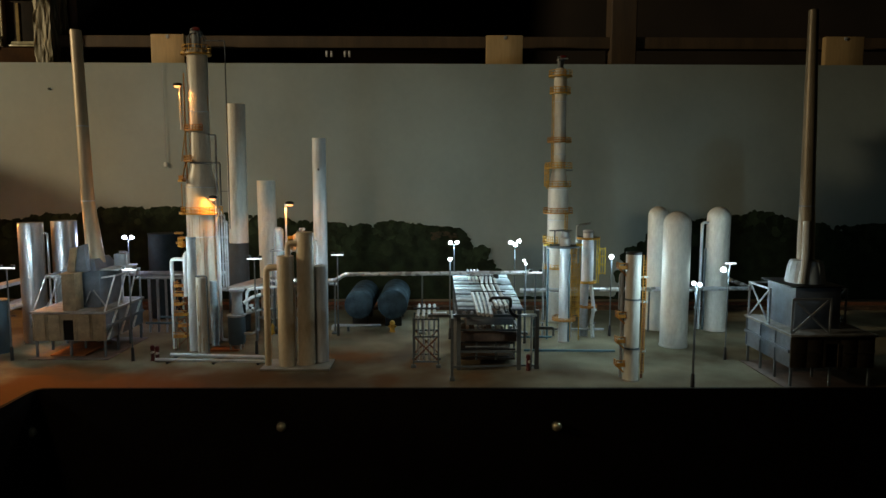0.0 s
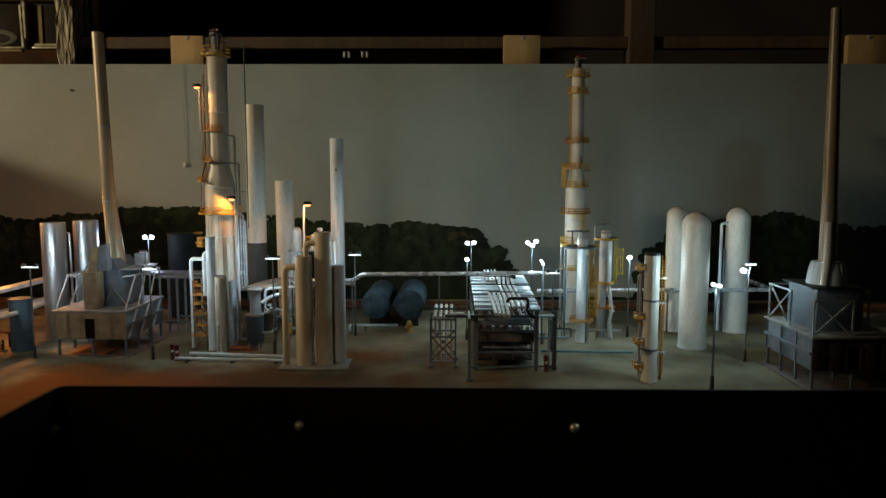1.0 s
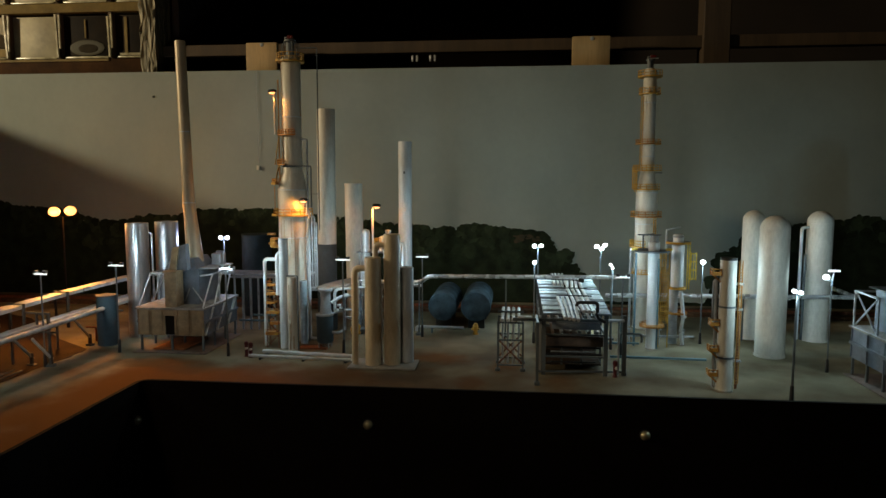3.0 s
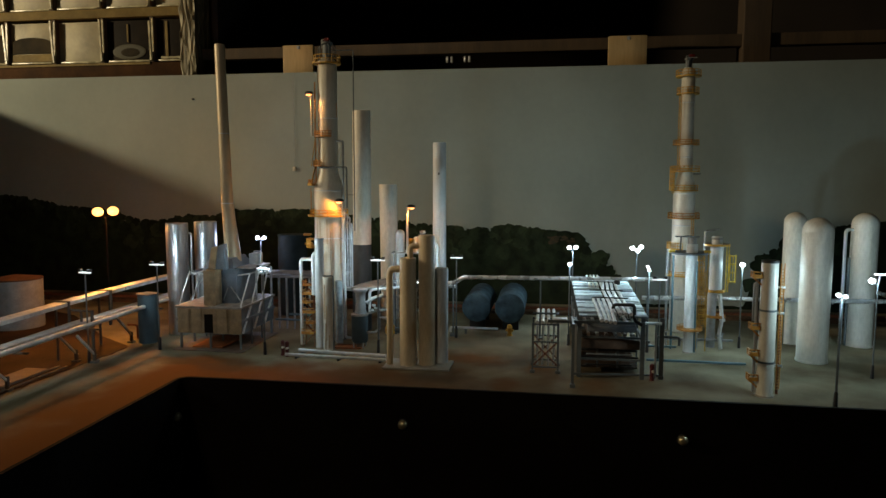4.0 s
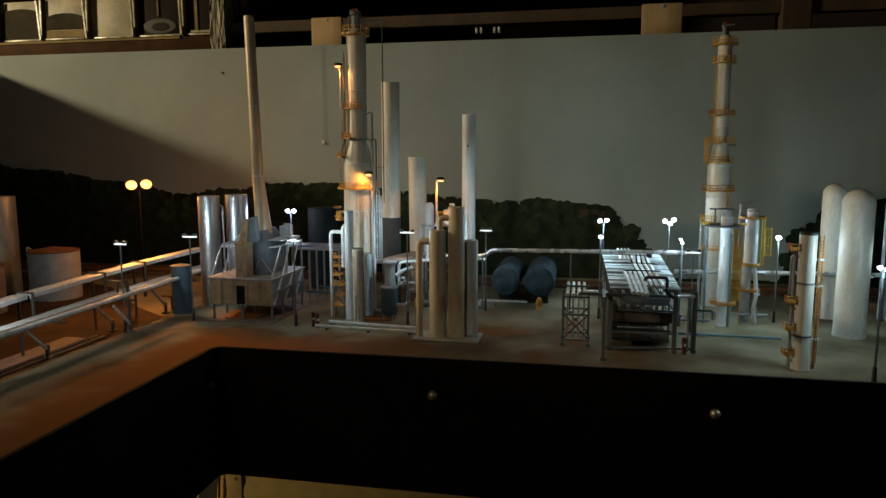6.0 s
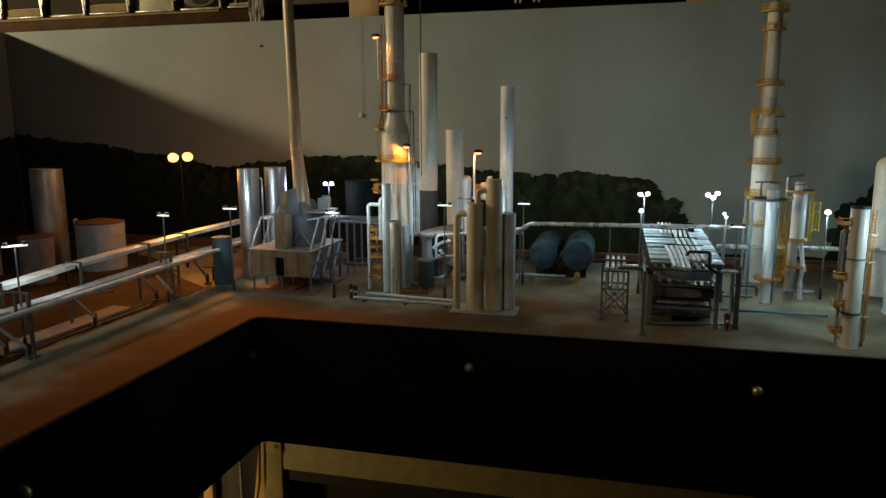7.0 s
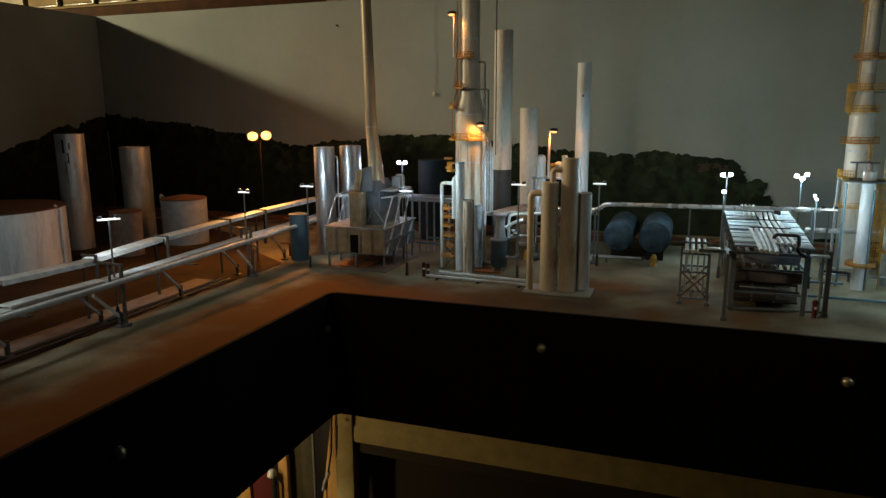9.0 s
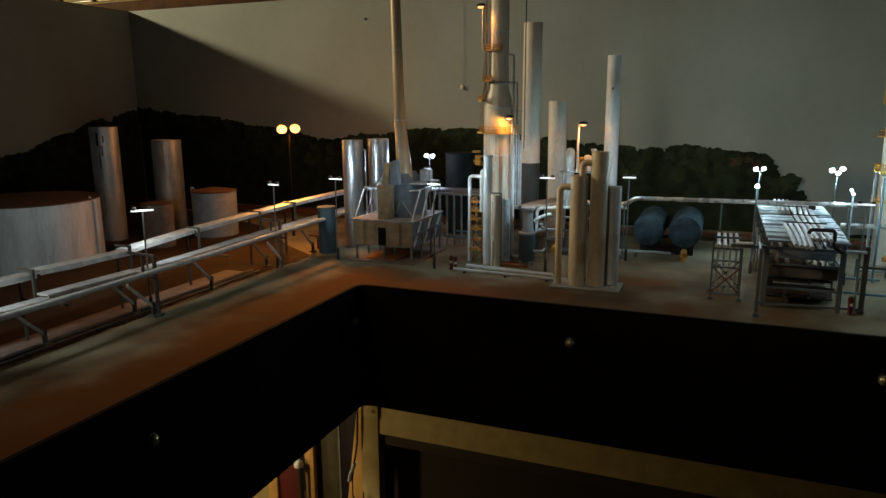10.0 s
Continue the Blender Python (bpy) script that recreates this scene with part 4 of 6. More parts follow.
    for a0, a1, z0, z1 in ((249, 252, 0.150, 0.236), (262, 264, 0.120, 0.200), (234, 238, 0.200, 0.238), (277, 280, 0.190, 0.238), (290, 293, 0.130, 0.215)):
        part("rust_streak", one(lathe, [(0.0291, z0), (0.0292, (z0 + z1) / 2), (0.0291, z1)], 0, 0, 5, a0, a1), RUST_WASH, t, "thin brown rust streak")
    part("name_strip", one(tube, [(0.0182, -0.004, 0.43), (0.0182, -0.004, 0.462)], 0.0009, 6), ORANGE, t)
    part("pipe_plate", one(box, 0.024, 0.056, -0.026, -0.008, 0.100, 0.1058), STEEL, t, "grey plate under the pipe ends", bevel=0.0004)
    for px in (0.033, 0.052):
        part("plate_leg", one(beam, (px, -0.016, 0.0), (px, -0.016, 0.0998), 0.0030), DARK_GREY, t)
    for z in (0.150, 0.200):
        part("pipe_clamp", one(box, 0.028, 0.053, -0.0195, -0.0182, z, z + 0.002), STEEL, t)
    return t


big_tower()


def slim_tower():
    t = thing("distillation_tower", 0.355, 1.585, 0, "slender white stepped tower with orange walkways", "tower")
    part("shell", one(lathe, [(0, 0), (0.0225, 0), (0.0218, 0.286), (0.0205, 0.293), (0.0140, 0.328), (0.0134, 0.45), (0.0132, 0.535), (0.009, 0.541), (0, 0.542)], 0, 0, 32), CREAM, t, "off-white tower shell")
    for z, r in ((0.22, 0.0222), (0.286, 0.022), (0.36, 0.0138), (0.47, 0.0135)):
        part("weld_band", one(lathe, [(r, z), (r + 0.0006, z + 0.0012), (r, z + 0.0024)], 0, 0, 28), WHITE_PAINT, t)
    ring_platform(t, 0.523, 0.013, 0.025, SAFETY, rail=0.013)
    ring_platform(t, 0.488, 0.013, 0.022, SAFETY, rail=0.013)
    ring_platform(t, 0.386, 0.0135, 0.026, ORANGE, rail=0.010)
    ring_platform(t, 0.331, 0.0138, 0.030, SAFETY, 120, 330, rail=0.012)
    ring_platform(t, 0.292, 0.02, 0.027, SAFETY, rail=0.012)
    ring_platform(t, 0.235, 0.022, 0.032, ORANGE, rail=0.012)
    ring_platform(t, 0.172, 0.022, 0.032, SAFETY, 130, 260, rail=0.014)
    ring_platform(t, 0.116, 0.022, 0.032, SAFETY, 150, 350, rail=0.010)
    ladder(t, (-0.025, -0.012), 0.288, 0.340, SAFETY, -60, cage=True)
    ladder(t, (-0.016, -0.010), 0.335, 0.485, SAFETY, -60)
    ladder(t, (0.014, -0.022), 0.175, 0.24, SAFETY, 30)
    pipe(t, [(-0.006, -0.008, 0.54), (-0.006, -0.008, 0.56), (0.014, -0.008, 0.56)], 0.0012, STEEL)
    part("top_hatch", one(lathe, [(0.006, 0.541), (0.006, 0.556), (0.009, 0.557), (0.009, 0.56), (0, 0.561)], 0, 0, 16), DARK_GREY, t)
    beacon(t, 0.004, 0, 0.561)
    pipe(t, [(0.012, -0.018, 0.327), (0.026, -0.022, 0.327)], 0.0014, DARK_GREY)
    pipe(t, [(-0.024, -0.006, 0.17), (-0.030, -0.008, 0.17), (-0.030, -0.008, 0.003)], 0.0026, STEEL)
    return t


slim_tower()


# ---- plain upright shells ----
def chimney(x, y, r, h, label, foot=0.0, lean=(0, 0), mat=CREAM):
    c = thing("chimney", x, y, 0, label, "chimney", "chimneys behind the plant")
    bm = B()
    lathe(bm, [(0, foot), (r * 1.02, foot), (r, h), (r * 0.86, h), (r * 0.86, h - 0.02), (0, h - 0.02)], 0, 0, 28)
    for v in bm.verts:
        v.co.x += lean[0] * v.co.z
    part("tube", bm, mat, c)
    if foot:
        part("foot", one(lathe, [(0, 0), (r * 1.06, 0), (r * 1.06, foot), (0, foot)], 0, 0, 28), SLATE, c, "dark grey cylindrical foot")
    return c


chimney(-0.3065, 1.49, 0.0185, 0.455, "tall cream chimney with a dark grey foot", 0.18, (0.004, 0))
chimney(-0.275, 1.612, 0.0195, 0.304, "stout cream chimney with a plain open top", 0, (-0.012, 0))
spotted_chimney = chimney(-0.1565, 1.58, 0.0143, 0.394, "slender cream chimney with a plain open top", 0, (0.0, 0), WHITE_PAINT)
part("dark_spot", one(box, -0.0012, 0.0022, -0.0149, -0.0138, 0.325, 0.330), BLACK, spotted_chimney, "small dark spot")


def domed_vessel(x, y, r, h, label):
    v = thing("domed_vessel", x, y, 0, label, "vessel", "domed white vessels")
    part("shell", one(lathe, vessel(r, h, r * 0.95, steps=8), 0, 0, 36), CREAM, v)
    part("foot_ring", one(lathe, [(r, 0), (r + 0.0012, 0), (r + 0.0012, 0.003), (r, 0.003)], 0, 0, 36), CREAM, v)
    part("seam", one(lathe, [(r, h - r), (r + 0.0004, h - r + 0.0008), (r, h - r + 0.0016)], 0, 0, 36), CREAM, v)
    return v


v = domed_vessel(0.547, 1.505, 0.0200, 0.254, "cream domed pressure vessel with a dark pipe beside it")
pipe(v, [(0.014, -0.030, 0.003), (0.014, -0.030, 0.222), (0.014, -0.012, 0.232)], 0.0028, DARK_GREY)
part("bracket", one(box, 0.002, 0.026, -0.036, -0.026, 0.086, 0.0885), DARK_GREY, v)
domed_vessel(0.5365, 1.362, 0.0248, 0.251, "stout cream domed pressure vessel, stoutest of three")
v = domed_vessel(0.668, 1.497, 0.0232, 0.254, "cream domed pressure vessel with a curved white pipe")
pipe(v, [(-0.022, -0.004, 0.222), (-0.036, -0.006, 0.222), (-0.036, -0.006, 0.003)], 0.0030, WHITE_PAINT, turn_r=0.008)
pipe(v, [(-0.030, -0.012, 0.17), (-0.030, -0.012, 0.003)], 0.0024, DARK_GREY)


def plain_column(name, x, y, r, h, mat, label, cap=True, seg=28):
    c = thing(name, x, y, 0, label, "column")
    part("shell", one(lathe, [(0, 0), (r, 0), (r, h - 0.001), (r - 0.001, h), (0, h)], 0, 0, seg), mat, c)
    part("foot_plate", one(lathe, [(r, 0), (r * 1.12, 0), (r * 1.12, 0.0025), (r, 0.0025)], 0, 0, seg), SLAB, c)
    return c


# twin drums with their grey companion on one slab
part("slab", one(box, 0, 0.112, 0, 0.062, 0, 0.003), SLAB, thing("concrete_pad", -0.192, 1.192, 0.0005, "low pale concrete pad under the drum columns", "pad"), bevel=0.0006)
short = plain_column("drum_column", -0.1525, 1.216, 0.0136, 0.185, DRUM_CREAM, "shorter cream drum column with a curved side pipe")
pipe(short, [(-0.031, 0.0, 0.003), (-0.031, 0.0, 0.166), (-0.010, 0.0, 0.166)], 0.0056, DRUM_CREAM, "side_pipe", "cream curved side pipe", 14, 0.016)
pipe(short, [(0.004, 0.002, 0.183), (0.004, 0.002, 0.205), (0.020, 0.004, 0.205)], 0.0050, DRUM_CREAM, "cross_pipe", "cream cross-over pipe", 14, 0.012)
tall = plain_column("drum_column", -0.1215, 1.224, 0.0140, 0.223, DRUM_CREAM, "taller cream drum column beside its shorter twin")
pipe(tall, [(-0.0175, -0.006, 0.003), (-0.0175, -0.006, 0.135), (-0.011, -0.004, 0.135)], 0.0024, WHITE_PAINT, "drain_pipe", "thin white drain pipe")
part("valve", one(box, -0.0205, -0.0145, -0.009, -0.003, 0.128, 0.136), CHROME, tall, bevel=0.001)
part("valve", one(box, -0.020, -0.015, -0.009, -0.003, 0.010, 0.016), CHROME, tall, bevel=0.001)
plain_column("drum_column", -0.1008, 1.2425, 0.0125, 0.166, WHITE_PAINT, "pale blue-grey drum column behind the cream ones")

# front column with its stair of yellow landings
front = plain_column("reflux_column", -0.3405, 1.317, 0.0082, 0.206, WHITE_PAINT, "slim white column at the foot of the tower")
pipe(front, [(-0.0395, 0.010, 0.003), (-0.0395, 0.010, 0.166), (-0.010, 0.004, 0.166)], 0.0034, WHITE_PAINT, "riser", "white riser pipe", 10, 0.008)
pipe(front, [(-0.0130, 0.004, 0.100), (-0.0130, 0.004, 0.176), (0.0, 0.004, 0.180)], 0.0042, WHITE_PAINT, "side_pipe")
part("top_cap", one(lathe, [(0.0086, 0.203), (0.0088, 0.2065), (0, 0.2075)], 0, 0, 24), PALE_STRIP, front)
stair = thing("stair_landing", -0.3650, 1.330, 0, "orange stair tower with stacked uneven landings beside the column", "stairs")
for sx in (-0.011, 0.011):
    for sy in (-0.009, 0.009):
        part("post", one(tube, [(sx, sy, 0), (sx, sy, 0.128)], 0.0008, 6), RUST, stair)
for i, (z, u, w) in enumerate(((0.0245, -0.002, 0.0122), (0.0440, 0.003, 0.0075), (0.0645, 0.0, 0.0118), (0.0830, -0.003, 0.0080), (0.0995, 0.001, 0.0112), (0.1160, -0.002, 0.0070))):
    landing = part("landing", one(box, u - w, u + w, -0.011, 0.011, z, z + 0.0030), SAFETY if i % 2 == 0 else ORANGE, stair, bevel=0.0004)
    bm = B()
    for h in (0.005, 0.009):
        for a, b in (((u - w, -0.0095), (u + w * (0.3 if i % 2 else 1.0), -0.0095)), ((u - w, -0.0095), (u - w, 0.0095))):
            tube(bm, [(*a, z + h), (*b, z + h)], 0.0007, 6)
    part("railing", bm, ORANGE, landing)
    flip = -1 if i % 2 else 1
    part("flight", one(beam, (-0.009 * flip, 0.0, z - 0.019), (0.009 * flip, 0.0, z), 0.005, 0.0012), RUST, stair)
    part("kick_plate", one(box, u - w * 0.9, u + w * (0.1 if i % 2 else 0.5), -0.0122, -0.0112, z, z + 0.0055), ORANGE, landing)
box_col = plain_column("riser_column", -0.3195, 1.303, 0.0098, 0.137, CREAM, "short white column streaked with rust")
for a0, a1, z0, z1 in ((236, 252, 0.060, 0.124), (242, 262, 0.004, 0.052), (262, 270, 0.020, 0.085), (284, 298, 0.006, 0.030)):
    part("rust_streak", one(lathe, [(0.0099, z0), (0.01, (z0 + z1) / 2), (0.0099, z1)], 0, 0, 5, a0, a1), RUST_WASH, box_col, "thin brown rust streak")
pipe(box_col, [(-0.008, -0.008, 0.1395), (0.0112, -0.006, 0.1395), (0.0112, -0.006, 0.003)], 0.0015, DARK_GREY)
leg = plain_column("riser_column", -0.3165, 1.358, 0.0068, 0.122, PALE_STRIP, "thin pale blue riser column")
pipe(leg, [(0.013, -0.002, 0.24), (0.013, -0.002, 0.012), (0.026, -0.002, 0.012)], 0.0026, WHITE_PAINT)

run = thing("ground_pipes", -0.372, 1.240, 0, "pair of white pipes lying along the ground", "pipes")
pipe(run, [(0.006, 0.032, 0.0062), (0.172, 0.014, 0.0062)], 0.0030, WHITE_PAINT)
pipe(run, [(-0.008, 0.001, 0.0058), (0.178, -0.010, 0.0058)], 0.0026, WHITE_PAINT)
for px, dy in ((0.012, 0.0), (0.09, -0.008), (0.165, -0.015)):
    part("saddle", one(box, px, px + 0.004, -0.006 + dy * 0.4, 0.036 + dy, 0.0, 0.0032), BLACK, run)

# blue can with cone on top and its tray
can = thing("blue_drum", -0.2695, 1.335, 0, "small dark blue drum on legs with a grey cone above", "drum")
part("shell", one(lathe, [(0, 0.010), (0.0135, 0.010), (0.0155, 0.014), (0.0155, 0.061), (0.0150, 0.063), (0, 0.063)], 0, 0, 32), BLUE_GREY, can, "dark blue shell")
part("rim", one(lathe, [(0.0152, 0.0608), (0.0164, 0.0612), (0.0164, 0.0640), (0.0120, 0.0650), (0, 0.0650)], 0, 0, 32), STEEL, can, "pale worn rim")
part("foot_cone", one(lathe, [(0, 0.0012), (0.0060, 0.0012), (0.0050, 0.005), (0.0125, 0.0098), (0, 0.0098)], 0, 0, 20), WEATHERED, can, "brown foot cone")
part("cone", one(lathe, [(0.0120, 0.0652), (0.0100, 0.072), (0.0090, 0.088), (0.0095, 0.103), (0.0135, 0.108), (0.0135, 0.111), (0, 0.113)], 0.002, 0, 24), GREY_PLASTIC, can, "grey cone head")
for a in (45, 135, 225, 315):
    c, k = 0.013 * math.cos(radians(a)), 0.013 * math.sin(radians(a))
    part("leg", one(tube, [(c, k, 0.0008), (c, k, 0.013)], 0.0014, 6), STEEL, can)
pipe(can, [(0.012, 0.004, 0.084), (0.026, 0.010, 0.094), (0.042, 0.016, 0.098)], 0.0032, WHITE_PAINT, "branch_pipe", "pale slanted branch pipe")
for bx, bz in ((0.022, 0.068), (0.030, 0.072), (0.026, 0.077)):
    part("valve", one(lathe, [(0, bz), (0.0040, bz + 0.001), (0.0040, bz + 0.004), (0, bz + 0.005)], bx, 0.006, 12), CHROME, can, "small bright valve")
pipe(can, [(0.015, 0.004, 0.064), (0.036, 0.008, 0.070), (0.058, 0.010, 0.070)], 0.0020, STEEL)
pipe(can, [(0.015, -0.004, 0.03), (0.030, -0.004, 0.03), (0.030, 0.03, 0.03)], 0.0022, STEEL)
tray = thing("rust_tray", -0.290, 1.328, 0, "flat rust-orange drip tray on the ground", "tray")
part("plate", one(box, -0.026, 0.028, -0.012, 0.016, 0.0002, 0.0010), PAN, tray)
for ty in (-0.012, 0.0148):
    part("lip", one(box, -0.026, 0.028, ty, ty + 0.0012, 0.0010, 0.0026), RUST, tray)
shelf = thing("equipment_shelf", -0.27, 1.42, 0, "pale worn metal platform on posts beside the chimney foot", "platform")
bm = B()
slab(bm, [(-0.026, -0.050), (0.006, -0.055), (0.026, -0.022), (0.034, 0.070), (0.012, 0.078), (-0.010, 0.030), (-0.020, -0.010)], 0.1040, 0.1085)
part("plate", bm, DECK_PLATE, shelf, "pale worn plate", bevel=0.0006)
for px, py in ((-0.020, -0.044), (0.020, -0.018), (0.026, 0.064)):
    part("post", one(beam, (px, py, 0), (px, py, 0.104), 0.0030), DARK_GREY, shelf)
pipe(shelf, [(0.010, -0.048, 0.060), (0.010, -0.048, 0.104), (0.060, -0.030, 0.106), (0.075, -0.028, 0.106)], 0.0027, WHITE_PAINT, "white_pipe", "white pipe with an elbow", 12, 0.010)
pipe(shelf, [(-0.004, -0.052, 0.03), (-0.004, -0.052, 0.100)], 0.0022, STEEL)
pump = thing("yellow_pump", -0.238, 1.452, 0, "small yellow pump among grey pipework", "pump")
part("casing", one(lathe, [(0, 0), (0.010, 0.001), (0.0115, 0.010), (0.008, 0.02), (0, 0.023)], 0, 0, 16), SAFETY, pump)
part("motor", one(tube, [(0.010, 0, 0.010), (0.026, 0, 0.010)], 0.006, 12), DARK_GREY, pump)
for i, (y, z) in enumerate(((0.02, 0.03), (0.028, 0.045), (0.03, 0.072), (0.022, 0.092))):
    pipe(pump, [(-0.03, y, 0.002), (-0.03, y, z), (0.05 + 0.006 * i, y, z), (0.05 + 0.006 * i, y, 0.002)], 0.0024, STEEL if i % 2 else SILVER)

# small tanks and fittings lit by the sodium lamp
deck = thing("equipment_deck", -0.196, 1.470, 0, "small steel equipment deck with pale tanks on legs", "deck")
for sx in (-0.034, 0.034):
    for sy in (-0.018, 0.018):
        part("leg", one(beam, (sx, sy, 0), (sx, sy, 0.168), 0.0022), STEEL, deck)
part("plate", one(box, -0.038, 0.038, -0.022, 0.022, 0.166, 0.169), STEEL, deck, bevel=0.0004)
part("tank", one(lathe, vessel(0.0095, 0.214, 0.009, 0.10), -0.022, -0.012, 20), WHITE_PAINT, deck, "small white domed tank")
part("tank", one(lathe, vessel(0.008, 0.200, 0.005, 0.169), 0.012, -0.006, 18), CREAM, deck)
part("valve", one(lathe, [(0.003, 0.169), (0.003, 0.205), (0.006, 0.207), (0.006, 0.212), (0, 0.213)], 0.024, -0.010, 14), CHROME, deck)
part("valve", one(lathe, [(0.004, 0.169), (0.004, 0.19), (0.0065, 0.192), (0.0065, 0.196), (0, 0.197)], 0.000, -0.014, 14), SAFETY, deck)
pipe(deck, [(0.026, 0, 0.169), (0.026, 0, 0.186), (0.05, 0, 0.186), (0.05, 0, 0.12)], 0.0030, WHITE_PAINT)


# ---- right-hand columns ----
colm = plain_column("splitter_column", 0.3355, 1.389, 0.0098, 0.200, WHITE_PAINT, "slim white column with dark and yellow walkways")
part("cap", one(lathe, [(0.0075, 0.2), (0.0075, 0.211), (0, 0.212)], 0, 0, 18), GREY_PLASTIC, colm)
ring_platform(colm, 0.182, 0.0095, 0.0325, DARK_GREY, rail=0.003, x=-0.005)
for tx in (-0.0405, 0.0215):
    part("plate_tip", one(box, tx, tx + 0.010, -0.006, 0.004, 0.1845, 0.1885), YELLOW, colm, "yellow rail end")
ring_platform(colm, 0.043, 0.0098, 0.0225, ORANGE, rail=0.006)
for lx, ly, z0, z1 in ((0.0235, 0.014, 0.046, 0.150), (0.0205, 0.020, 0.100, 0.182)):
    ladder(colm, (lx, ly), z0, z1, SAFETY, 15, 0.013, cage=True)
for lx in (0.0150, 0.0320):
    part("stair_post", one(tube, [(lx, 0.016, 0.0), (lx, 0.016, 0.184)], 0.0010, 6), SAFETY, colm)
pipe(colm, [(-0.030, 0.010, 0.003), (-0.030, 0.010, 0.178)], 0.0020, BLUE_PIPE)
pipe(colm, [(-0.018, 0.012, 0.184), (-0.018, 0.012, 0.212), (0.0, 0.006, 0.214)], 0.0014, DARK_GREY)
pipe(colm, [(0.008, -0.008, 0.17), (0.008, -0.008, 0.003)], 0.0018, BLUE_PIPE)
pipe(colm, [(-0.030, 0.0, 0.213), (0.012, 0.0, 0.213)], 0.0014, DARK_GREY)

coln = thing("hanging_column", 0.3880, 1.432, 0, "white column raised on a stand with yellow cage", "column")
part("shell", one(lathe, [(0, 0.110), (0.0115, 0.112), (0.0115, 0.191), (0.0095, 0.193), (0.0095, 0.209), (0.0080, 0.211), (0, 0.2115)], 0, 0, 28), WHITE_PAINT, coln)
part("cap_band", one(lathe, [(0.0096, 0.205), (0.0104, 0.2055), (0.0104, 0.2085), (0.0096, 0.209)], 0, 0, 24), GREY_PLASTIC, coln)
part("stand", one(lathe, [(0, 0), (0.0080, 0), (0.0080, 0.110), (0, 0.110)], -0.003, 0.010, 20), GREY_PLASTIC, coln, "grey stand tube")
ring_platform(coln, 0.107, 0.006, 0.0165, SAFETY, rail=0.004)
ring_platform(coln, 0.1935, 0.0098, 0.0225, DARK_GREY, rail=0.003)
part("rail_band", one(lathe, [(0.0222, 0.1935), (0.0230, 0.1935), (0.0230, 0.1975), (0.0222, 0.1975)], 0, 0, 28, 170, 370), SAFETY, coln, "yellow rail band")
ring_platform(coln, 0.060, 0.008, 0.0200, ORANGE, rail=0.004)
for dx in (0.0165, 0.0205):
    part("frame_post", one(beam, (dx, -0.006, 0.108), (dx, -0.006, 0.196), 0.0018), YELLOW, coln)
for z in (0.118, 0.130, 0.142, 0.154, 0.166, 0.178):
    part("frame_rung", one(beam, (0.0165, -0.006, z), (0.0205, -0.006, z), 0.0012), YELLOW, coln)
for dx in (0.0215, 0.0315):
    part("cage_post", one(beam, (dx, -0.011, 0.126), (dx, -0.011, 0.178), 0.0022), YELLOW, coln)
for z in (0.128, 0.145, 0.161, 0.176):
    part("cage_hoop", one(beam, (0.0215, -0.0115, z), (0.0315, -0.0115, z), 0.0020), YELLOW, coln)
part("cage_bar", one(beam, (0.0265, -0.0118, 0.128), (0.0265, -0.0118, 0.176), 0.0012), YELLOW, coln)
pipe(coln, [(-0.022, 0.0, 0.12), (-0.022, 0.0, 0.220), (0.004, 0.0, 0.2245)], 0.0018, SILVER)
pipe(coln, [(0.010, -0.016, 0.003), (0.006, -0.016, 0.030), (0.011, -0.014, 0.058), (0.006, -0.008, 0.104)], 0.0034, WHITE_PAINT, "drain_pipe", "crooked white drain pipe")
for z, fx in ((0.026, 0.0066), (0.055, 0.0108)):
    part("flange", one(lathe, [(0.0030, z), (0.0056, z), (0.0056, z + 0.004), (0.0030, z + 0.004)], fx, -0.0155, 12), CHROME, coln)

colr = plain_column("stripper_column", 0.3945, 1.142, 0.0116, 0.198, CREAM, "slim cream column with small orange landings at the table edge")
part("top_cap", one(lathe, [(0.0118, 0.1965), (0.0118, 0.200), (0, 0.2005)], 0, 0, 24), BLACK, colr, "black top cap")
for z in (0.174, 0.099, 0.060, 0.023):
    landing = part("landing", one(box, -0.024, -0.010, -0.006, 0.008, z, z + 0.0022), ORANGE, colr, bevel=0.0003)
    bm = B()
    for h in (0.0045, 0.009):
        tube(bm, [(-0.0105, -0.0055, z + h), (-0.0235, -0.0055, z + h), (-0.0235, 0.0075, z + h)], 0.0009, 6)
    for px, py in ((-0.0235, -0.0055), (-0.0235, 0.0075), (-0.012, -0.0055)):
        tube(bm, [(px, py, z), (px, py, z + 0.009)], 0.0009, 6)
    part("railing", bm, ORANGE, landing)
    part("kick_plate", one(box, -0.024, -0.011, -0.0072, -0.0062, z, z + 0.0055), ORANGE, landing)
    part("bracket", one(beam, (-0.011, -0.002, z - 0.010), (-0.022, -0.002, z), 0.0022), ORANGE, landing)
part("post", one(tube, [(-0.016, 0.0, 0.006), (-0.016, 0.0, 0.176)], 0.0022, 8), GREY_PLASTIC, colr)
pipe(colr, [(-0.019, 0.004, 0.11), (-0.019, 0.004, 0.166), (-0.008, 0.002, 0.166)], 0.0018, SILVER)
ladder(colr, (0.0165, -0.004), 0.012, 0.196, ORANGE, 30, 0.0065)
pipe(colr, [(0.0175, 0.002, 0.003), (0.0175, 0.002, 0.12), (0.008, 0.0, 0.126)], 0.0020, RUST)
for z in (0.045, 0.122, 0.160):
    part("bracket", one(box, 0.008, 0.022, -0.004, 0.0, z, z + 0.003), CHROME, colr, bevel=0.0004)
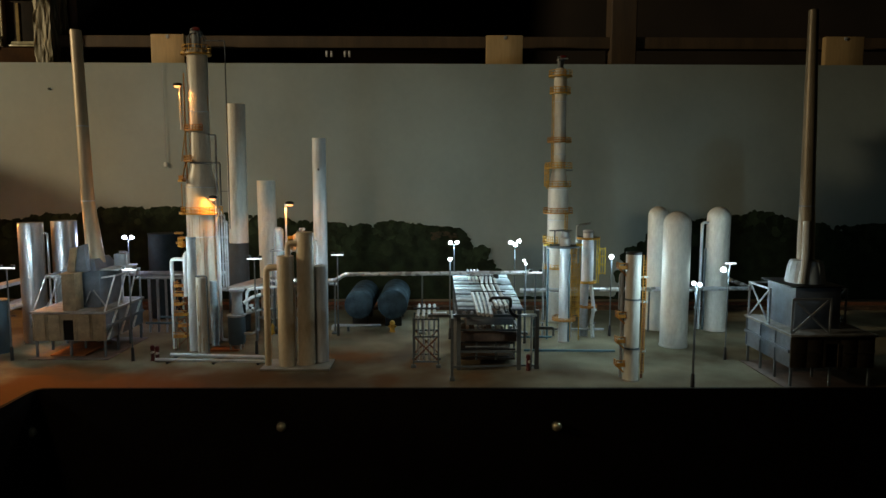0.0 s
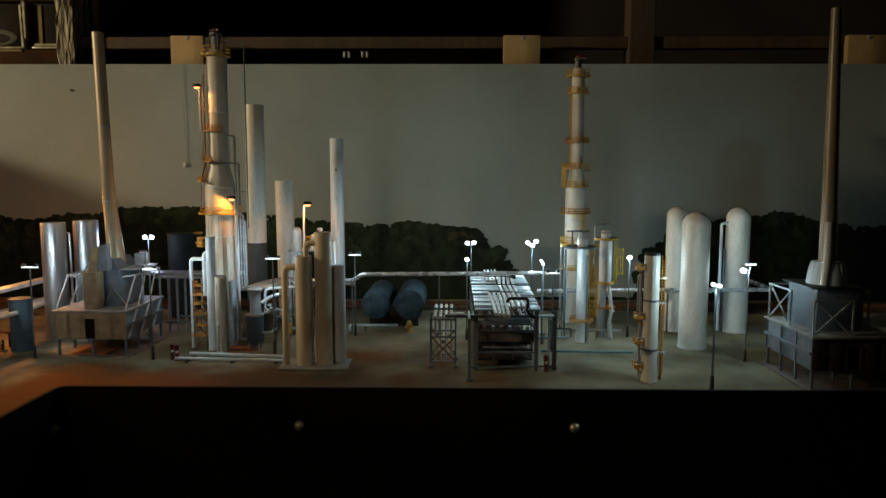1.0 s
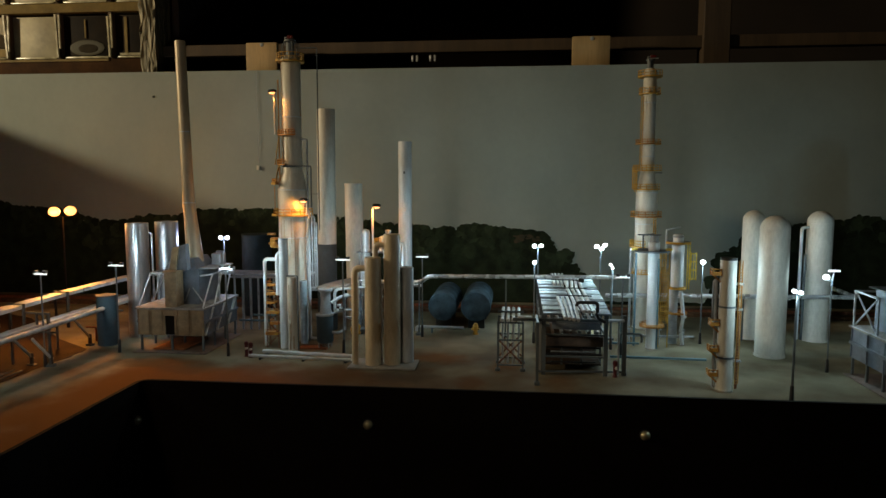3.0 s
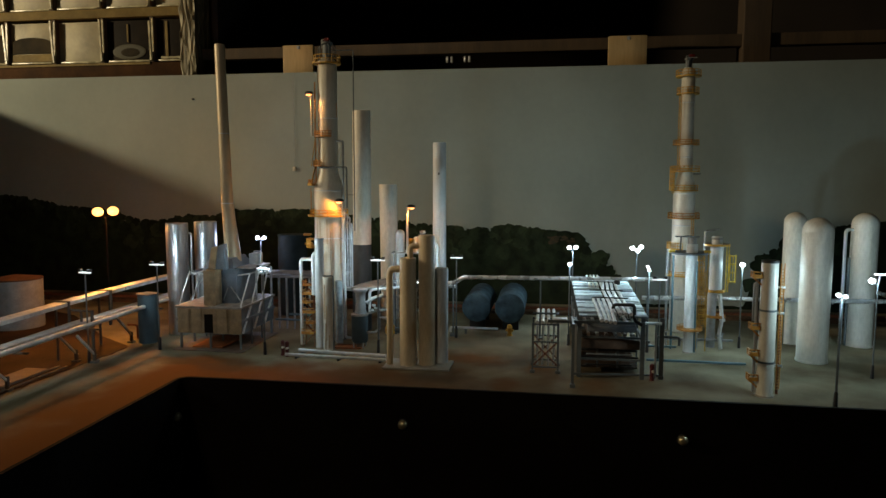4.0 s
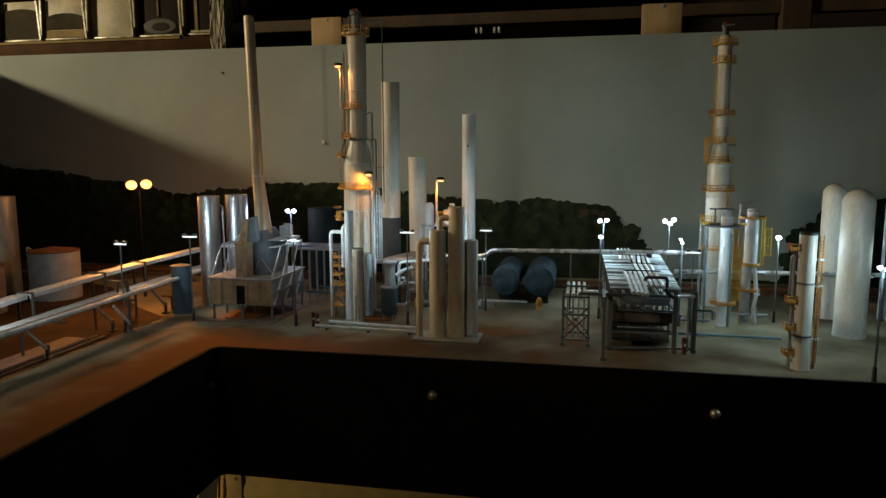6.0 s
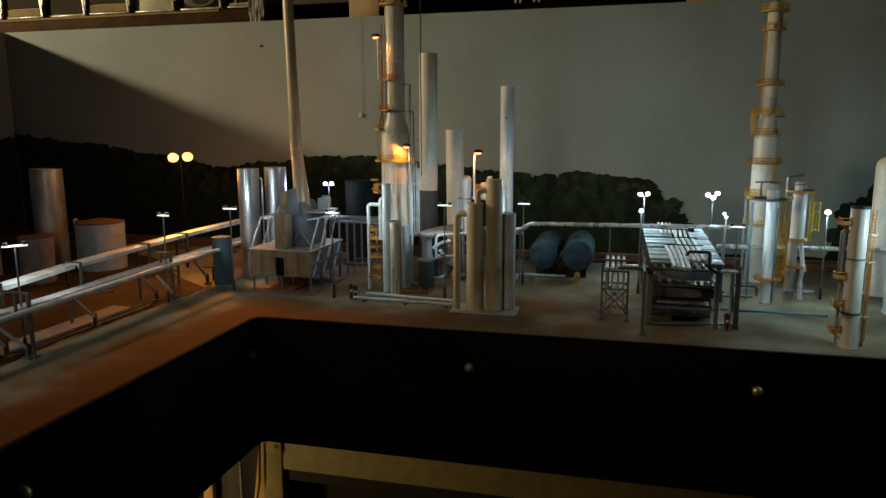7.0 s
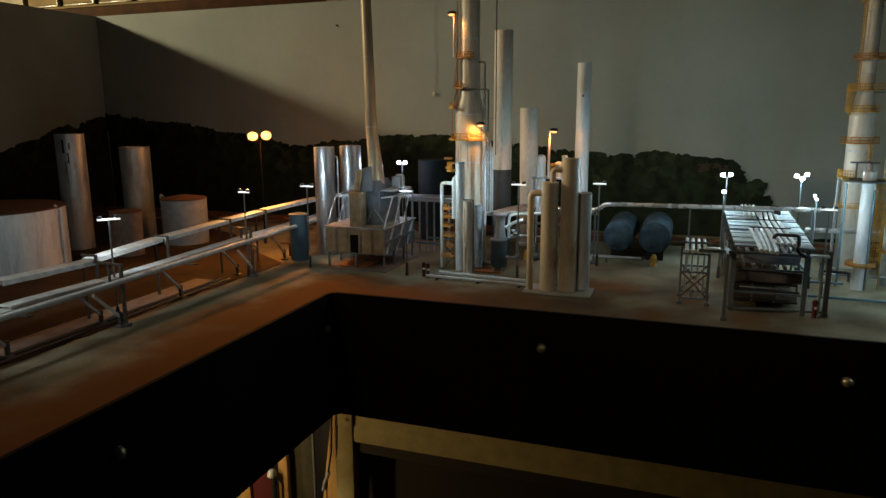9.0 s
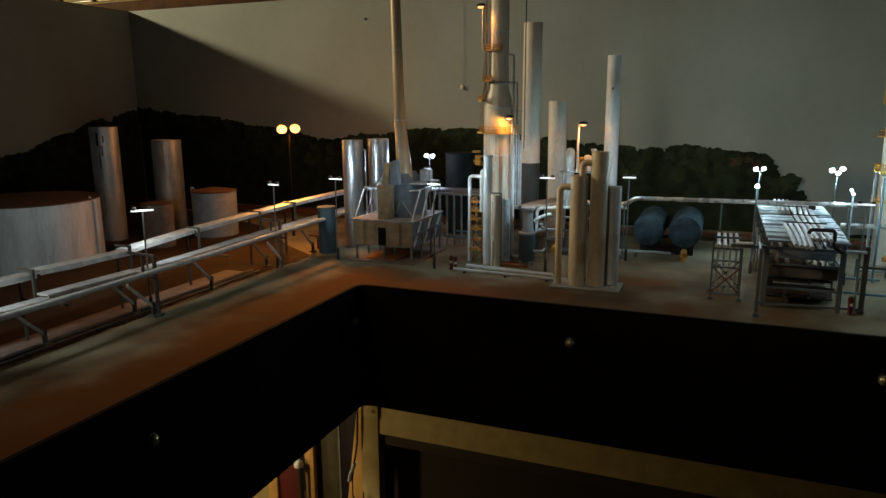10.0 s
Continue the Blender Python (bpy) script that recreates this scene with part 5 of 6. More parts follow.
for z in (0.05, 0.126):
    part("band", one(lathe, [(0.0113, z), (0.0121, z), (0.0121, z + 0.003), (0.0113, z + 0.003)], 0, 0, 24), DARK_GREY, colr)


# ---- horizontal tanks ----
def bullet_tank(x, y, z, r, length, label):
    t = thing("bullet_tank", x, y, 0, label, "tank", "blue horizontal tanks")
    bm = B()
    lathe(bm, [(0, 0), (r * 0.80, 0.0012), (r * 0.96, 0.003), (r, 0.007), (r, length - 0.014), (r * 0.93, length - 0.007), (r * 0.7, length - 0.002), (0, length)], 0, 0, 36)
    bmesh.ops.rotate(bm, verts=bm.verts, matrix=Matrix.Rotation(radians(-90), 3, "X"))
    bmesh.ops.translate(bm, verts=bm.verts, vec=(0, 0, z))
    part("shell", bm, BLUE_TANK, t)
    for dy in (0.03, length - 0.04):
        part("saddle", one(box, -r * 0.55, r * 0.55, dy, dy + 0.012, 0.0, z - r * 0.72), BLACK, t, bevel=0.0006)
    return t


bullet_tank(-0.0670, 1.500, 0.050, 0.0300, 0.165, "blue-grey horizontal tank on saddles beside its twin")
bullet_tank(0.0025, 1.500, 0.051, 0.0312, 0.165, "larger blue-grey horizontal tank on saddles")
low = thing("drain_line", -0.118, 1.482, 0, "low white drain pipe in front of the blue tanks", "pipe")
pipe(low, [(0, 0, 0.002), (0, 0, 0.012), (0.098, 0, 0.012)], 0.0026, WHITE_PAINT)
part("saddle", one(box, 0.03, 0.034, -0.004, 0.004, 0, 0.0095), DARK_GREY, low)
tap = thing("yellow_hydrant", 0.004, 1.476, 0, "small yellow hydrant valve", "hydrant")
part("barrel", one(lathe, [(0, 0), (0.0065, 0), (0.0045, 0.004), (0.0045, 0.014), (0.006, 0.016), (0.004, 0.022), (0, 0.024)], 0, 0, 14), SAFETY, tap)
part("nozzle", one(tube, [(-0.008, 0, 0.011), (0.008, 0, 0.011)], 0.0025, 8), SAFETY, tap)


def red_hydrant(x, y):
    h = thing("red_hydrant", x, y, 0, "small dark red hydrant with a pale hub", "hydrant", "red hydrants")
    part("barrel", one(lathe, [(0, 0), (0.0042, 0), (0.0032, 0.003), (0.0030, 0.019), (0.0040, 0.021), (0.0032, 0.026), (0, 0.028)], 0, 0, 14), RED, h)
    part("hub", one(tube, [(0.001, -0.005, 0.015), (0.001, 0.0, 0.015)], 0.0022, 8), CREAM, h)
    return h


red_hydrant(-0.3905, 1.256)
red_hydrant(-0.3800, 1.250)
red_hydrant(0.2430, 1.196)


# ---- pipe racks ----
def small_rack():
    r = thing("small_pipe_rack", 0.0765, 1.236, 0, "small dark pipe rack carrying four white pipes", "pipe rack")
    for sx in (-0.0205, 0.0205):
        for sy in (-0.024, 0.024):
            part("post", one(beam, (sx, sy, 0), (sx, sy, 0.083), 0.0026), DARK_GREY, r)
            part("shoe", one(box, sx - 0.004, sx + 0.004, sy - 0.004, sy + 0.004, 0, 0.005), DARK_GREY, r, bevel=0.0008)
    for sy in (-0.024, 0.024):
        for z in (0.052, 0.081, 0.010):
            part("cross_bar", one(beam, (-0.0205, sy, z), (0.0205, sy, z), 0.0024), DARK_GREY, r)
        part("brace", one(beam, (-0.0205, sy, 0.012), (0.0205, sy, 0.053), 0.0020), RUST, r)
        part("brace", one(beam, (0.0205, sy, 0.012), (-0.0205, sy, 0.053), 0.0020), RUST, r)
    for i in range(4):
        px = -0.0135 + 0.009 * i
        pipe(r, [(px, 0.075, 0.0862), (px, -0.034, 0.0862)], 0.0027, RACK_WHITE)
        pipe(r, [(px, 0.012, 0.085), (px, 0.012, 0.004)], 0.0016, SILVER)
    part("cross_bar", one(beam, (-0.022, 0.020, 0.0905), (0.022, 0.020, 0.0905), 0.0030), DARK_GREY, r)
    return r


small_rack()


def big_rack():
    """The long two-storey rack: bents, tiers, and pipes of both ways on top."""
    r = thing("large_pipe_rack", 0.130, 1.145, 0, "long dark steel pipe rack topped with rows of white pipes", "pipe rack")
    w, d, h = 0.098, 0.44, 0.106
    rows = [0.055, 0.125, 0.205, 0.285, 0.365, d - 0.01]
    for y in rows:
        for x in (0.0, w):
            part("post", one(beam, (x, y, 0), (x, y, h), 0.0064 if y < 0.06 else 0.003), DARK_GREY, r)
        for z in (0.030, 0.066, h - 0.002):
            part("cross_beam", one(beam, (0, y, z), (w, y, z), 0.0030), DARK_GREY, r)
    for x in (0.0, w):
        for z in (0.066, h - 0.002):
            part("long_beam", one(beam, (x, rows[0], z), (x, rows[-1], z), 0.0034), DARK_GREY, r)
    for a, b in zip(rows, rows[1:]):
        for x in (0.0, w):
            part("brace", one(beam, (x, a, 0.03), (x, b, 0.066), 0.0020), STEEL, r)
    # tier of pipes half-way up
    for i in range(6):
        px = 0.014 + 0.014 * i
        pipe(r, [(px, 0.052, 0.0705), (px, d, 0.0705)], 0.0026, GREY_PLASTIC if i % 2 else WEATHERED, "tier_pipe")
    part("header", one(box, 0.003, w - 0.003, 0.060, 0.068, 0.0455, 0.0620), WEATHERED, r, "brown box header across the bents", bevel=0.0014)
    # Pale strip puts the lit top of the header into colour.
    part("header_lit_edge", one(box, 0.024, w - 0.002, 0.0595, 0.0620, 0.0630, 0.0646), WORN_SHEET, r, "pale strip for the lit top edge", bevel=0.0004)
    for i in range(5):
        part("low_pipe", one(tube, [(0.004, 0.07 + 0.03 * i, 0.030 + 0.004 * (i % 3)), (w - 0.004, 0.07 + 0.03 * i, 0.030 + 0.004 * (i % 3))], 0.0020, 8), BLACK, r)
    # Tray kept dark to match the dark space inside the rack.
    part("tray", one(box, 0.004, w - 0.004, 0.075, 0.36, 0.0115, 0.013), DIRT, r, "dirt-brown low tray")
    for i in range(4):
        part("rung", one(beam, (0.012, 0.068, 0.018 + 0.0085 * i), (w - 0.014, 0.068, 0.018 + 0.0085 * i), 0.0018), STEEL if i == 2 else BLACK, r)
    # top: cross strips on one side, long pipes in the middle, panels on the other
    z = h + 0.001
    for i in range(11):
        y = 0.006 + 0.0375 * i
        part("top_strip", one(box, -0.003, 0.046, y, y + 0.018 + 0.006 * (i % 3), z, z + 0.0026), PALE_STRIP if i % 4 else CASING, r)
        part("top_strip", one(box, -0.002, 0.044, y + 0.0285, y + 0.032, z, z + 0.002), CASING, r)
    for i in range(4):
        pipe(r, [(0.0245 + 0.0080 * i, 0.118, z + 0.0085), (0.0255 + 0.0068 * i, 0.02, z + 0.009), (0.0250 + 0.0058 * i, -0.064 - 0.004 * i, z + 0.0095)], 0.0027, RACK_WHITE, "top_pipe")
    for i in range(4):
        pipe(r, [(0.048 + 0.0078 * i, -0.012, z + 0.0095), (0.047 + 0.0086 * i, 0.21, z + 0.0095), (0.058 + 0.0072 * i, 0.36, z + 0.0085)], 0.0028, RACK_WHITE, "top_pipe")
    for i in range(4):
        pipe(r, [(0.028 + 0.0074 * i, 0.275, z + 0.0062), (0.030 + 0.0072 * i, 0.425, z + 0.0062)], 0.0025, RACK_WHITE, "top_pipe")
    for i, (y0, y1) in enumerate(((0.006, 0.050), (0.058, 0.074), (0.080, 0.112), (0.118, 0.13), (0.14, 0.186), (0.195, 0.24), (0.25, 0.262), (0.272, 0.335), (0.345, 0.43))):
        part("top_panel", one(box, 0.0795, 0.099 + 0.0012 * i, y0, y1, z + 0.0005, z + 0.003), PALE_STRIP if i % 3 else CASING, r, bevel=0.0003)
    part("vent_box", one(box, 0.074, 0.084, 0.278, 0.292, z + 0.010, z + 0.018), BLACK, r, bevel=0.001)
    for y in (0.108, 0.19, 0.29):
        part("clamp_bar", one(beam, (0.022, y, z + 0.0135), (0.080, y, z + 0.0135), 0.0016), BLACK, r)
    pipe(r, [(0.048, 0.020, z + 0.004), (0.048, 0.020, z + 0.018), (0.080, 0.020, z + 0.018), (0.080, 0.020, z - 0.006), (0.092, 0.014, z - 0.012)], 0.0025, BLACK, "jumper", "black jumper pipe")
    part("front_tray", one(box, 0.012, 0.086, 0.034, 0.049, 0.079, 0.089), CASING, r, "grey-blue tray under the pipe ends", bevel=0.001)
    for x in (0.030, 0.062):
        part("inner_post", one(beam, (x, 0.072, 0.012), (x, 0.072, 0.052), 0.0030), DARK_GREY, r)
    part("side_plate", one(box, -0.0085, -0.0040, 0.053, 0.056, 0.002, 0.088), WORN_SHEET, r, "narrow pale upright plate")
    # front stand
    for px, py in ((-0.012, -0.006), (0.128, 0.061)):
        part("stand_post", one(beam, (px, py, 0), (px, py, 0.098), 0.0042 if px < 0 else 0.0062), DARK_GREY, r)
        part("shoe", one(box, px - 0.004, px + 0.004, py - 0.004, py + 0.004, 0, 0.006), DARK_GREY, r, bevel=0.0008)
    part("stand_beam", one(beam, (-0.050, 0.050, 0.0905), (0.10, 0.050, 0.0905), 0.0046), DARK_GREY, r)
    part("stand_beam", one(beam, (-0.012, -0.006, 0.096), (-0.012, 0.055, 0.096), 0.0034), DARK_GREY, r)
    part("sill_bar", one(beam, (-0.012, 0.050, 0.006), (0.128, 0.060, 0.006), 0.0028), DARK_GREY, r)
    part("arm", one(box, 0.094, 0.126, 0.048, 0.058, 0.0895, 0.0925), WHITE_PAINT, r, bevel=0.0004)
    part("arm", one(box, -0.042, -0.020, 0.044, 0.052, 0.0932, 0.0962), WHITE_PAINT, r, "short pale plate", bevel=0.0004)
    pipe(r, [(0.118, 0.054, 0.003), (0.118, 0.054, 0.091)], 0.0018, STEEL)
    pipe(r, [(0.126, 0.09, 0.062), (0.160, 0.09, 0.062), (0.160, 0.09, 0.048)], 0.0020, DARK_GREY)
    return r


big_rack()


def back_rack():
    r = thing("rear_pipe_rack", -0.50, 1.470, 0, "grey steel pipe rack with plain legs behind the heater", "pipe rack")
    for i in range(6):
        x = 0.017 * i
        part("leg", one(beam, (x, 0, 0), (x, 0, 0.110), 0.0030), STEEL, r)
        part("leg", one(beam, (x, 0.045, 0), (x, 0.045, 0.110), 0.0030), STEEL, r)
    part("deck", one(box, -0.008, 0.094, -0.006, 0.052, 0.109, 0.1125), GREY_PLASTIC, r, bevel=0.0005)
    for y in (0.006, 0.02, 0.034):
        pipe(r, [(-0.06, y, 0.117), (0.16, y, 0.117)], 0.0030, SILVER)
    for i in range(3):
        pipe(r, [(0.01 + 0.03 * i, -0.004, 0.02 + 0.012 * i), (0.09, -0.004, 0.02 + 0.012 * i)], 0.0022, BLUE_PIPE)
    return r


back_rack()
main = thing("overhead_pipe", -0.235, 1.455, 0, "long silver overhead pipe with a raised bend on posts", "pipe")
pipe(main, [(0, 0, 0.108), (0.128, 0, 0.108), (0.146, 0, 0.1205), (0.515, 0, 0.1245)], 0.0040, CHROME, "pipe", "", 12, 0.008)
pipe(main, [(0.01, 0.02, 0.098), (0.128, 0.02, 0.098)], 0.0030, SILVER)
for px in (0.126, 0.006, 0.30, 0.505):
    part("post", one(beam, (px, 0.004, 0), (px, 0.004, 0.106 if px < 0.2 else 0.118), 0.0030), DARK_GREY, main)
    part("shoe", one(box, px - 0.006, px + 0.006, -0.004, 0.012, 0, 0.004), DARK_GREY, main)
east = thing("overhead_pipe", 0.262, 1.475, 0, "long bright silver overhead pipe between tower and vessels", "pipe")
pipe(east, [(0, 0, 0.085), (0.13, 0, 0.087), (0.47, 0, 0.090), (0.475, 0.14, 0.090)], 0.0042, CHROME, "pipe", "", 12, 0.01)
for px in (0.13, 0.262, 0.34):
    part("post", one(beam, (px, 0.0, 0), (px, 0.0, 0.083), 0.0030), DARK_GREY, east)
    part("bracket", one(box, px - 0.008, px + 0.008, -0.005, 0.005, 0.083, 0.0855), CHROME, east, bevel=0.0005)
floor_pipe = thing("teal_floor_pipe", 0.262, 1.330, 0, "teal pipe lying along the ground between columns", "pipe")
pipe(floor_pipe, [(-0.012, -0.023, 0.005), (0.150, -0.028, 0.005)], 0.0022, BLUE_PIPE)
pipe(floor_pipe, [(-0.012, 0.05, 0.012), (0.05, 0.05, 0.012)], 0.0020, BLUE_PIPE)
pipe(floor_pipe, [(0.02, 0.08, 0.003), (0.02, 0.08, 0.04)], 0.0020, BLUE_PIPE)
stub = thing("valve_manifold", 0.30, 1.42, 0, "small grey valve manifold between the columns", "valves")
pipe(stub, [(-0.02, 0, 0.018), (0.12, 0, 0.018)], 0.0022, STEEL)
for px in (0.0, 0.055, 0.10):
    pipe(stub, [(px, 0, 0.002), (px, 0, 0.03)], 0.0018, STEEL)
    part("handwheel", one(lathe, [(0.002, 0.030), (0.005, 0.031), (0.002, 0.032)], px, 0, 12), CHROME, stub)


def long_rack():
    """Channels and a pipe on slender bents along the left leg of the table."""
    r = thing("long_pipe_rack", -0.745, 0.10, 0, "long silver pipe run on grey bents with pale struts", "pipe rack")
    # sheet channels, each length a little out of line with the next
    for y0, y1, z0, z1, dx in ((-0.9, 0.28, 0.094, 0.096, 0.0), (0.282, 0.598, 0.094, 0.0905, -0.002), (0.600, 0.752, 0.0945, 0.0905, 0.003), (0.746, 0.885, 0.0920, 0.0985, -0.002), (0.887, 1.06, 0.099, 0.1025, 0.001), (1.062, 1.22, 0.1025, 0.1045, -0.001), (1.222, 1.40, 0.1045, 0.104, 0.0)):
        channel = part("upper_channel", one(beam, (-0.003 + dx, y0, z0), (-0.003 + dx, y1, z1), 0.024, 0.0026), RACK_WHITE, r, bevel=0.0006)
        for sx in (-0.0145, 0.0085):
            part("lip", one(beam, (sx + dx, y0, z0 - 0.0028), (sx + dx, y1, z1 - 0.0028), 0.0012, 0.0050), RACK_WHITE, channel)
    for y0, y1, z0, z1, dx in ((-0.9, 0.30, 0.066, 0.067, 0.0), (0.302, 0.590, 0.067, 0.064, 0.002), (0.586, 0.735, 0.0690, 0.0665, 0.0), (0.728, 0.905, 0.0660, 0.0685, 0.003), (0.907, 1.08, 0.068, 0.0705, 0.0), (1.082, 1.38, 0.0700, 0.0725, 0.001)):
        channel = part("lower_channel", one(beam, (0.0285 + dx, y0, z0), (0.0285 + dx, y1, z1), 0.020, 0.0026), RACK_WHITE, r, bevel=0.0006)
        part("lip", one(beam, (0.0385 + dx, y0, z0 - 0.0028), (0.0385 + dx, y1, z1 - 0.0028), 0.0012, 0.0050), RACK_WHITE, channel)
    pipe(r, [(0.062, -0.9, 0.064), (0.062, 0.70, 0.0665), (0.062, 1.00, 0.070), (0.062, 1.34, 0.0735)], 0.0040, RACK_WHITE, "front_pipe", "", 14)
    for y in (-0.25, 0.05, 0.30, 0.590, 0.745, 0.890, 1.055, 1.17):
        z = 0.093 + 0.009 * max(0.0, y - 0.7) / 0.5
        part("hanger_post", one(beam, (0.011, y, 0.058), (0.011, y, z + 0.005), 0.0034), RACK_POST, r)
        part("hanger_bar", one(beam, (-0.016, y, z + 0.0048), (0.013, y, z + 0.0048), 0.0030), RACK_POST, r)
        part("hanger_post", one(beam, (-0.014, y, 0.0), (-0.014, y, z - 0.005), 0.0032), RACK_POST, r)
    for y in (-0.25, 0.05, 0.30, 0.590, 0.735, 0.890, 1.055, 1.25):
        part("bent_bar", one(beam, (-0.014, y, 0.0585), (0.068, y, 0.0585), 0.0030), RACK_POST, r)
    # bents under the run with their pale struts
    for y, px in ((0.30, 0.018), (0.590, 0.018), (0.735, 0.020), (0.735, 0.055), (0.890, 0.030), (1.055, 0.020), (1.055, 0.055), (1.20, 0.030)):
        part("bent_post", one(beam, (px, y, 0.0), (px, y, 0.022), 0.0044), RACK_POST, r)
        part("shoe", one(box, px - 0.006, px + 0.006, y - 0.005, y + 0.005, 0.0, 0.0035), DARK_GREY, r)
        part("strut", one(beam, (px, y - 0.042, 0.057), (px, y + 0.003, 0.012), 0.0034), RACK_WHITE, r, "pale diagonal strut")
    # portals that step down to the front of the run
    for y, x1 in ((0.741, 0.059), (1.058, 0.052)):
        part("portal_bar", one(beam, (0.010, y, 0.0905), (x1, y, 0.0890), 0.0034), RACK_POST, r)
        part("portal_post", one(beam, (x1, y, 0.0), (x1, y, 0.0905), 0.0040), RACK_POST, r)
        part("portal_post", one(beam, (x1 - 0.016, y - 0.006, 0.0600), (x1 - 0.016, y - 0.006, 0.0900), 0.0030), RACK_POST, r)
        part("shoe", one(box, x1 - 0.006, x1 + 0.006, y - 0.005, y + 0.005, 0.0, 0.004), DARK_GREY, r)
    return r


long_rack()
for rx in (-0.716, -0.730):
    structure("trench_edge", one(box, rx - 0.0012, rx + 0.0012, -0.9, 1.12, 0.0005, 0.003), DARK_GREY, "dark thin strip along the pipe run")
structure("trench_cover", one(box, -0.775, -0.735, -0.9, 1.10, 0.0014, 0.0026), WEATHERED, "weathered brown strip of board beside the pipe run")


# ---- tanks and silos on the left ----
def silo(x, y, r, h, mat, label):
    s = thing("silo", x, y, 0, label, "silo", "metal silos")
    part("shell", one(lathe, [(0, 0), (r, 0), (r, h), (r * 0.94, h + 0.0005), (r * 0.94, h - 0.004), (0, h - 0.003)], 0, 0, 36), mat, s)
    part("seam", one(tube, [(r * math.cos(-1.0), r * math.sin(-1.0), 0.002), (r * math.cos(-1.0), r * math.sin(-1.0), h - 0.002)], 0.0007, 5), mat, s)
    return s


s = silo(-0.6655, 1.392, 0.0215, 0.226, SILVER, "shiny metal silo with a faint vertical seam")
pipe(s, [(0.026, 0.008, 0.06), (0.026, 0.008, 0.205), (0.020, 0.006, 0.207)], 0.0020, SILVER)
s = silo(-0.6270, 1.436, 0.0226, 0.227, SILVER, "shiny metal silo behind its twin")
part("shelf", one(box, -0.022, 0.024, -0.036, -0.020, 0.120, 0.126), CHROME, s, "bright white shelf", bevel=0.0008)
s = silo(-1.220, 1.262, 0.0295, 0.254, WORN_SHEET, "tall worn metal silo with dark scuffs")
for a0, a1, z0, z1 in ((-76, -66, 0.214, 0.243), (-60, -51, 0.192, 0.214), (-50, -44, 0.222, 0.236), (-68, -64, 0.168, 0.196)):
    part("scuff", one(lathe, [(0.0297, z0), (0.0298, (z0 + z1) / 2), (0.0297, z1)], 0, 0, 5, a0, a1), MURK, s, "dark scuffed patch")
silo(-1.204, 1.430, 0.0345, 0.218, WORN_SHEET, "tall dull metal silo near the side backdrop")


def storage_tank(x, y, r, h, mat, roof, label, rise=0.01):
    t = thing("storage_tank", x, y, 0, label, "tank", "storage tanks")
    part("shell", one(lathe, [(0, 0), (r, 0), (r, h), (r - 0.001, h)], 0, 0, 48), mat, t)
    part("roof", one(lathe, [(r + 0.0012, h - 0.001), (r + 0.0012, h + 0.0012), (r * 0.5, h + rise * 0.55), (0, h + rise)], 0, 0, 48), roof, t, "rusty low cone roof" if roof is ROOF_RUST else "")
    return t


t = storage_tank(-1.178, 1.030, 0.125, 0.124, WHITE_PAINT, ROOF_RUST, "large white storage tank with streaked sides and rusty roof")
pipe(t, [(0.119, 0.048, 0.003), (0.119, 0.048, 0.118), (0.110, 0.044, 0.128)], 0.0022, WHITE_PAINT, "ladder_rail")
pipe(t, [(0.06, -0.122, 0.022), (0.075, -0.136, 0.022), (0.075, -0.136, 0.012)], 0.003, STEEL)
t = storage_tank(-1.061, 1.238, 0.0315, 0.094, WEATHERED, ROOF_RUST, "small weathered grey-brown storage tank", 0.004)
t = storage_tank(-1.040, 1.395, 0.0505, 0.104, GREY_PLASTIC, ROOF_RUST, "squat grey storage tank with rust-stained rim")
pipe(t, [(-0.047, -0.022, 0.095), (-0.047, -0.022, 0.114), (-0.040, -0.018, 0.108)], 0.002, STEEL)
t = storage_tank(-0.686, 1.312, 0.0180, 0.094, BLUE_GREY, SLATE, "blue-grey upright drum tank with a flat dull top", 0.005)
pipe(t, [(-0.03, 0.01, 0.003), (-0.03, 0.01, 0.03), (-0.05, 0.01, 0.03)], 0.002, RUST)
storage_tank(-0.513, 1.632, 0.0335, 0.186, SOOT, SOOT, "dark grey upright tank behind the rear pipe rack", 0.003)

# ---- lamps on the layout ----
def tee_lamp(x, y, h, label, heads=2, wide=0.024, turn=0.0, power=0.24, pole=0.0013, aim=(0.0, 0.3), angle=150, glow=0.07, tone=WHITE):
    """A pole with a white cross arm and small flood heads."""
    p = thing("flood_lamp", x, y, 0, label, "lamp", "flood lamps on poles", turn)
    part("pole", one(tube, [(0, 0, 0), (0, 0, h - 0.002)], pole, 8), DARK_GREY, p)
    part("sleeve", one(lathe, [(pole, 0), (pole + 0.0018, 0), (pole + 0.0012, 0.022), (pole, 0.024)], 0, 0, 10), BLACK, p, "black foot sleeve")
    part("arm", one(box, -wide / 2, wide / 2, -0.0014, 0.0014, h - 0.0024, h), GLOW_BAR, p, "white cross arm with added glow", bevel=0.0004)
    spot("flood_lamp_beam", (x, y + 0.006, h + 0.003), (x + math.sin(radians(-turn)) * 0.3 + aim[0], y + aim[1], h - 0.07), power, tone, angle, 0.005, 0.4)
    lamp("flood_lamp_glow", (x, y - 0.004, h + 0.010), power * glow, tone, 0.005)
    for i in range(heads):
        hx = (i / max(1, heads - 1) - 0.5) * wide * 0.75
        part("head", one(box, hx - 0.003, hx + 0.003, -0.003, 0.003, h, h + 0.0045), BLACK, p, "small black flood head", bevel=0.0006)
    return p


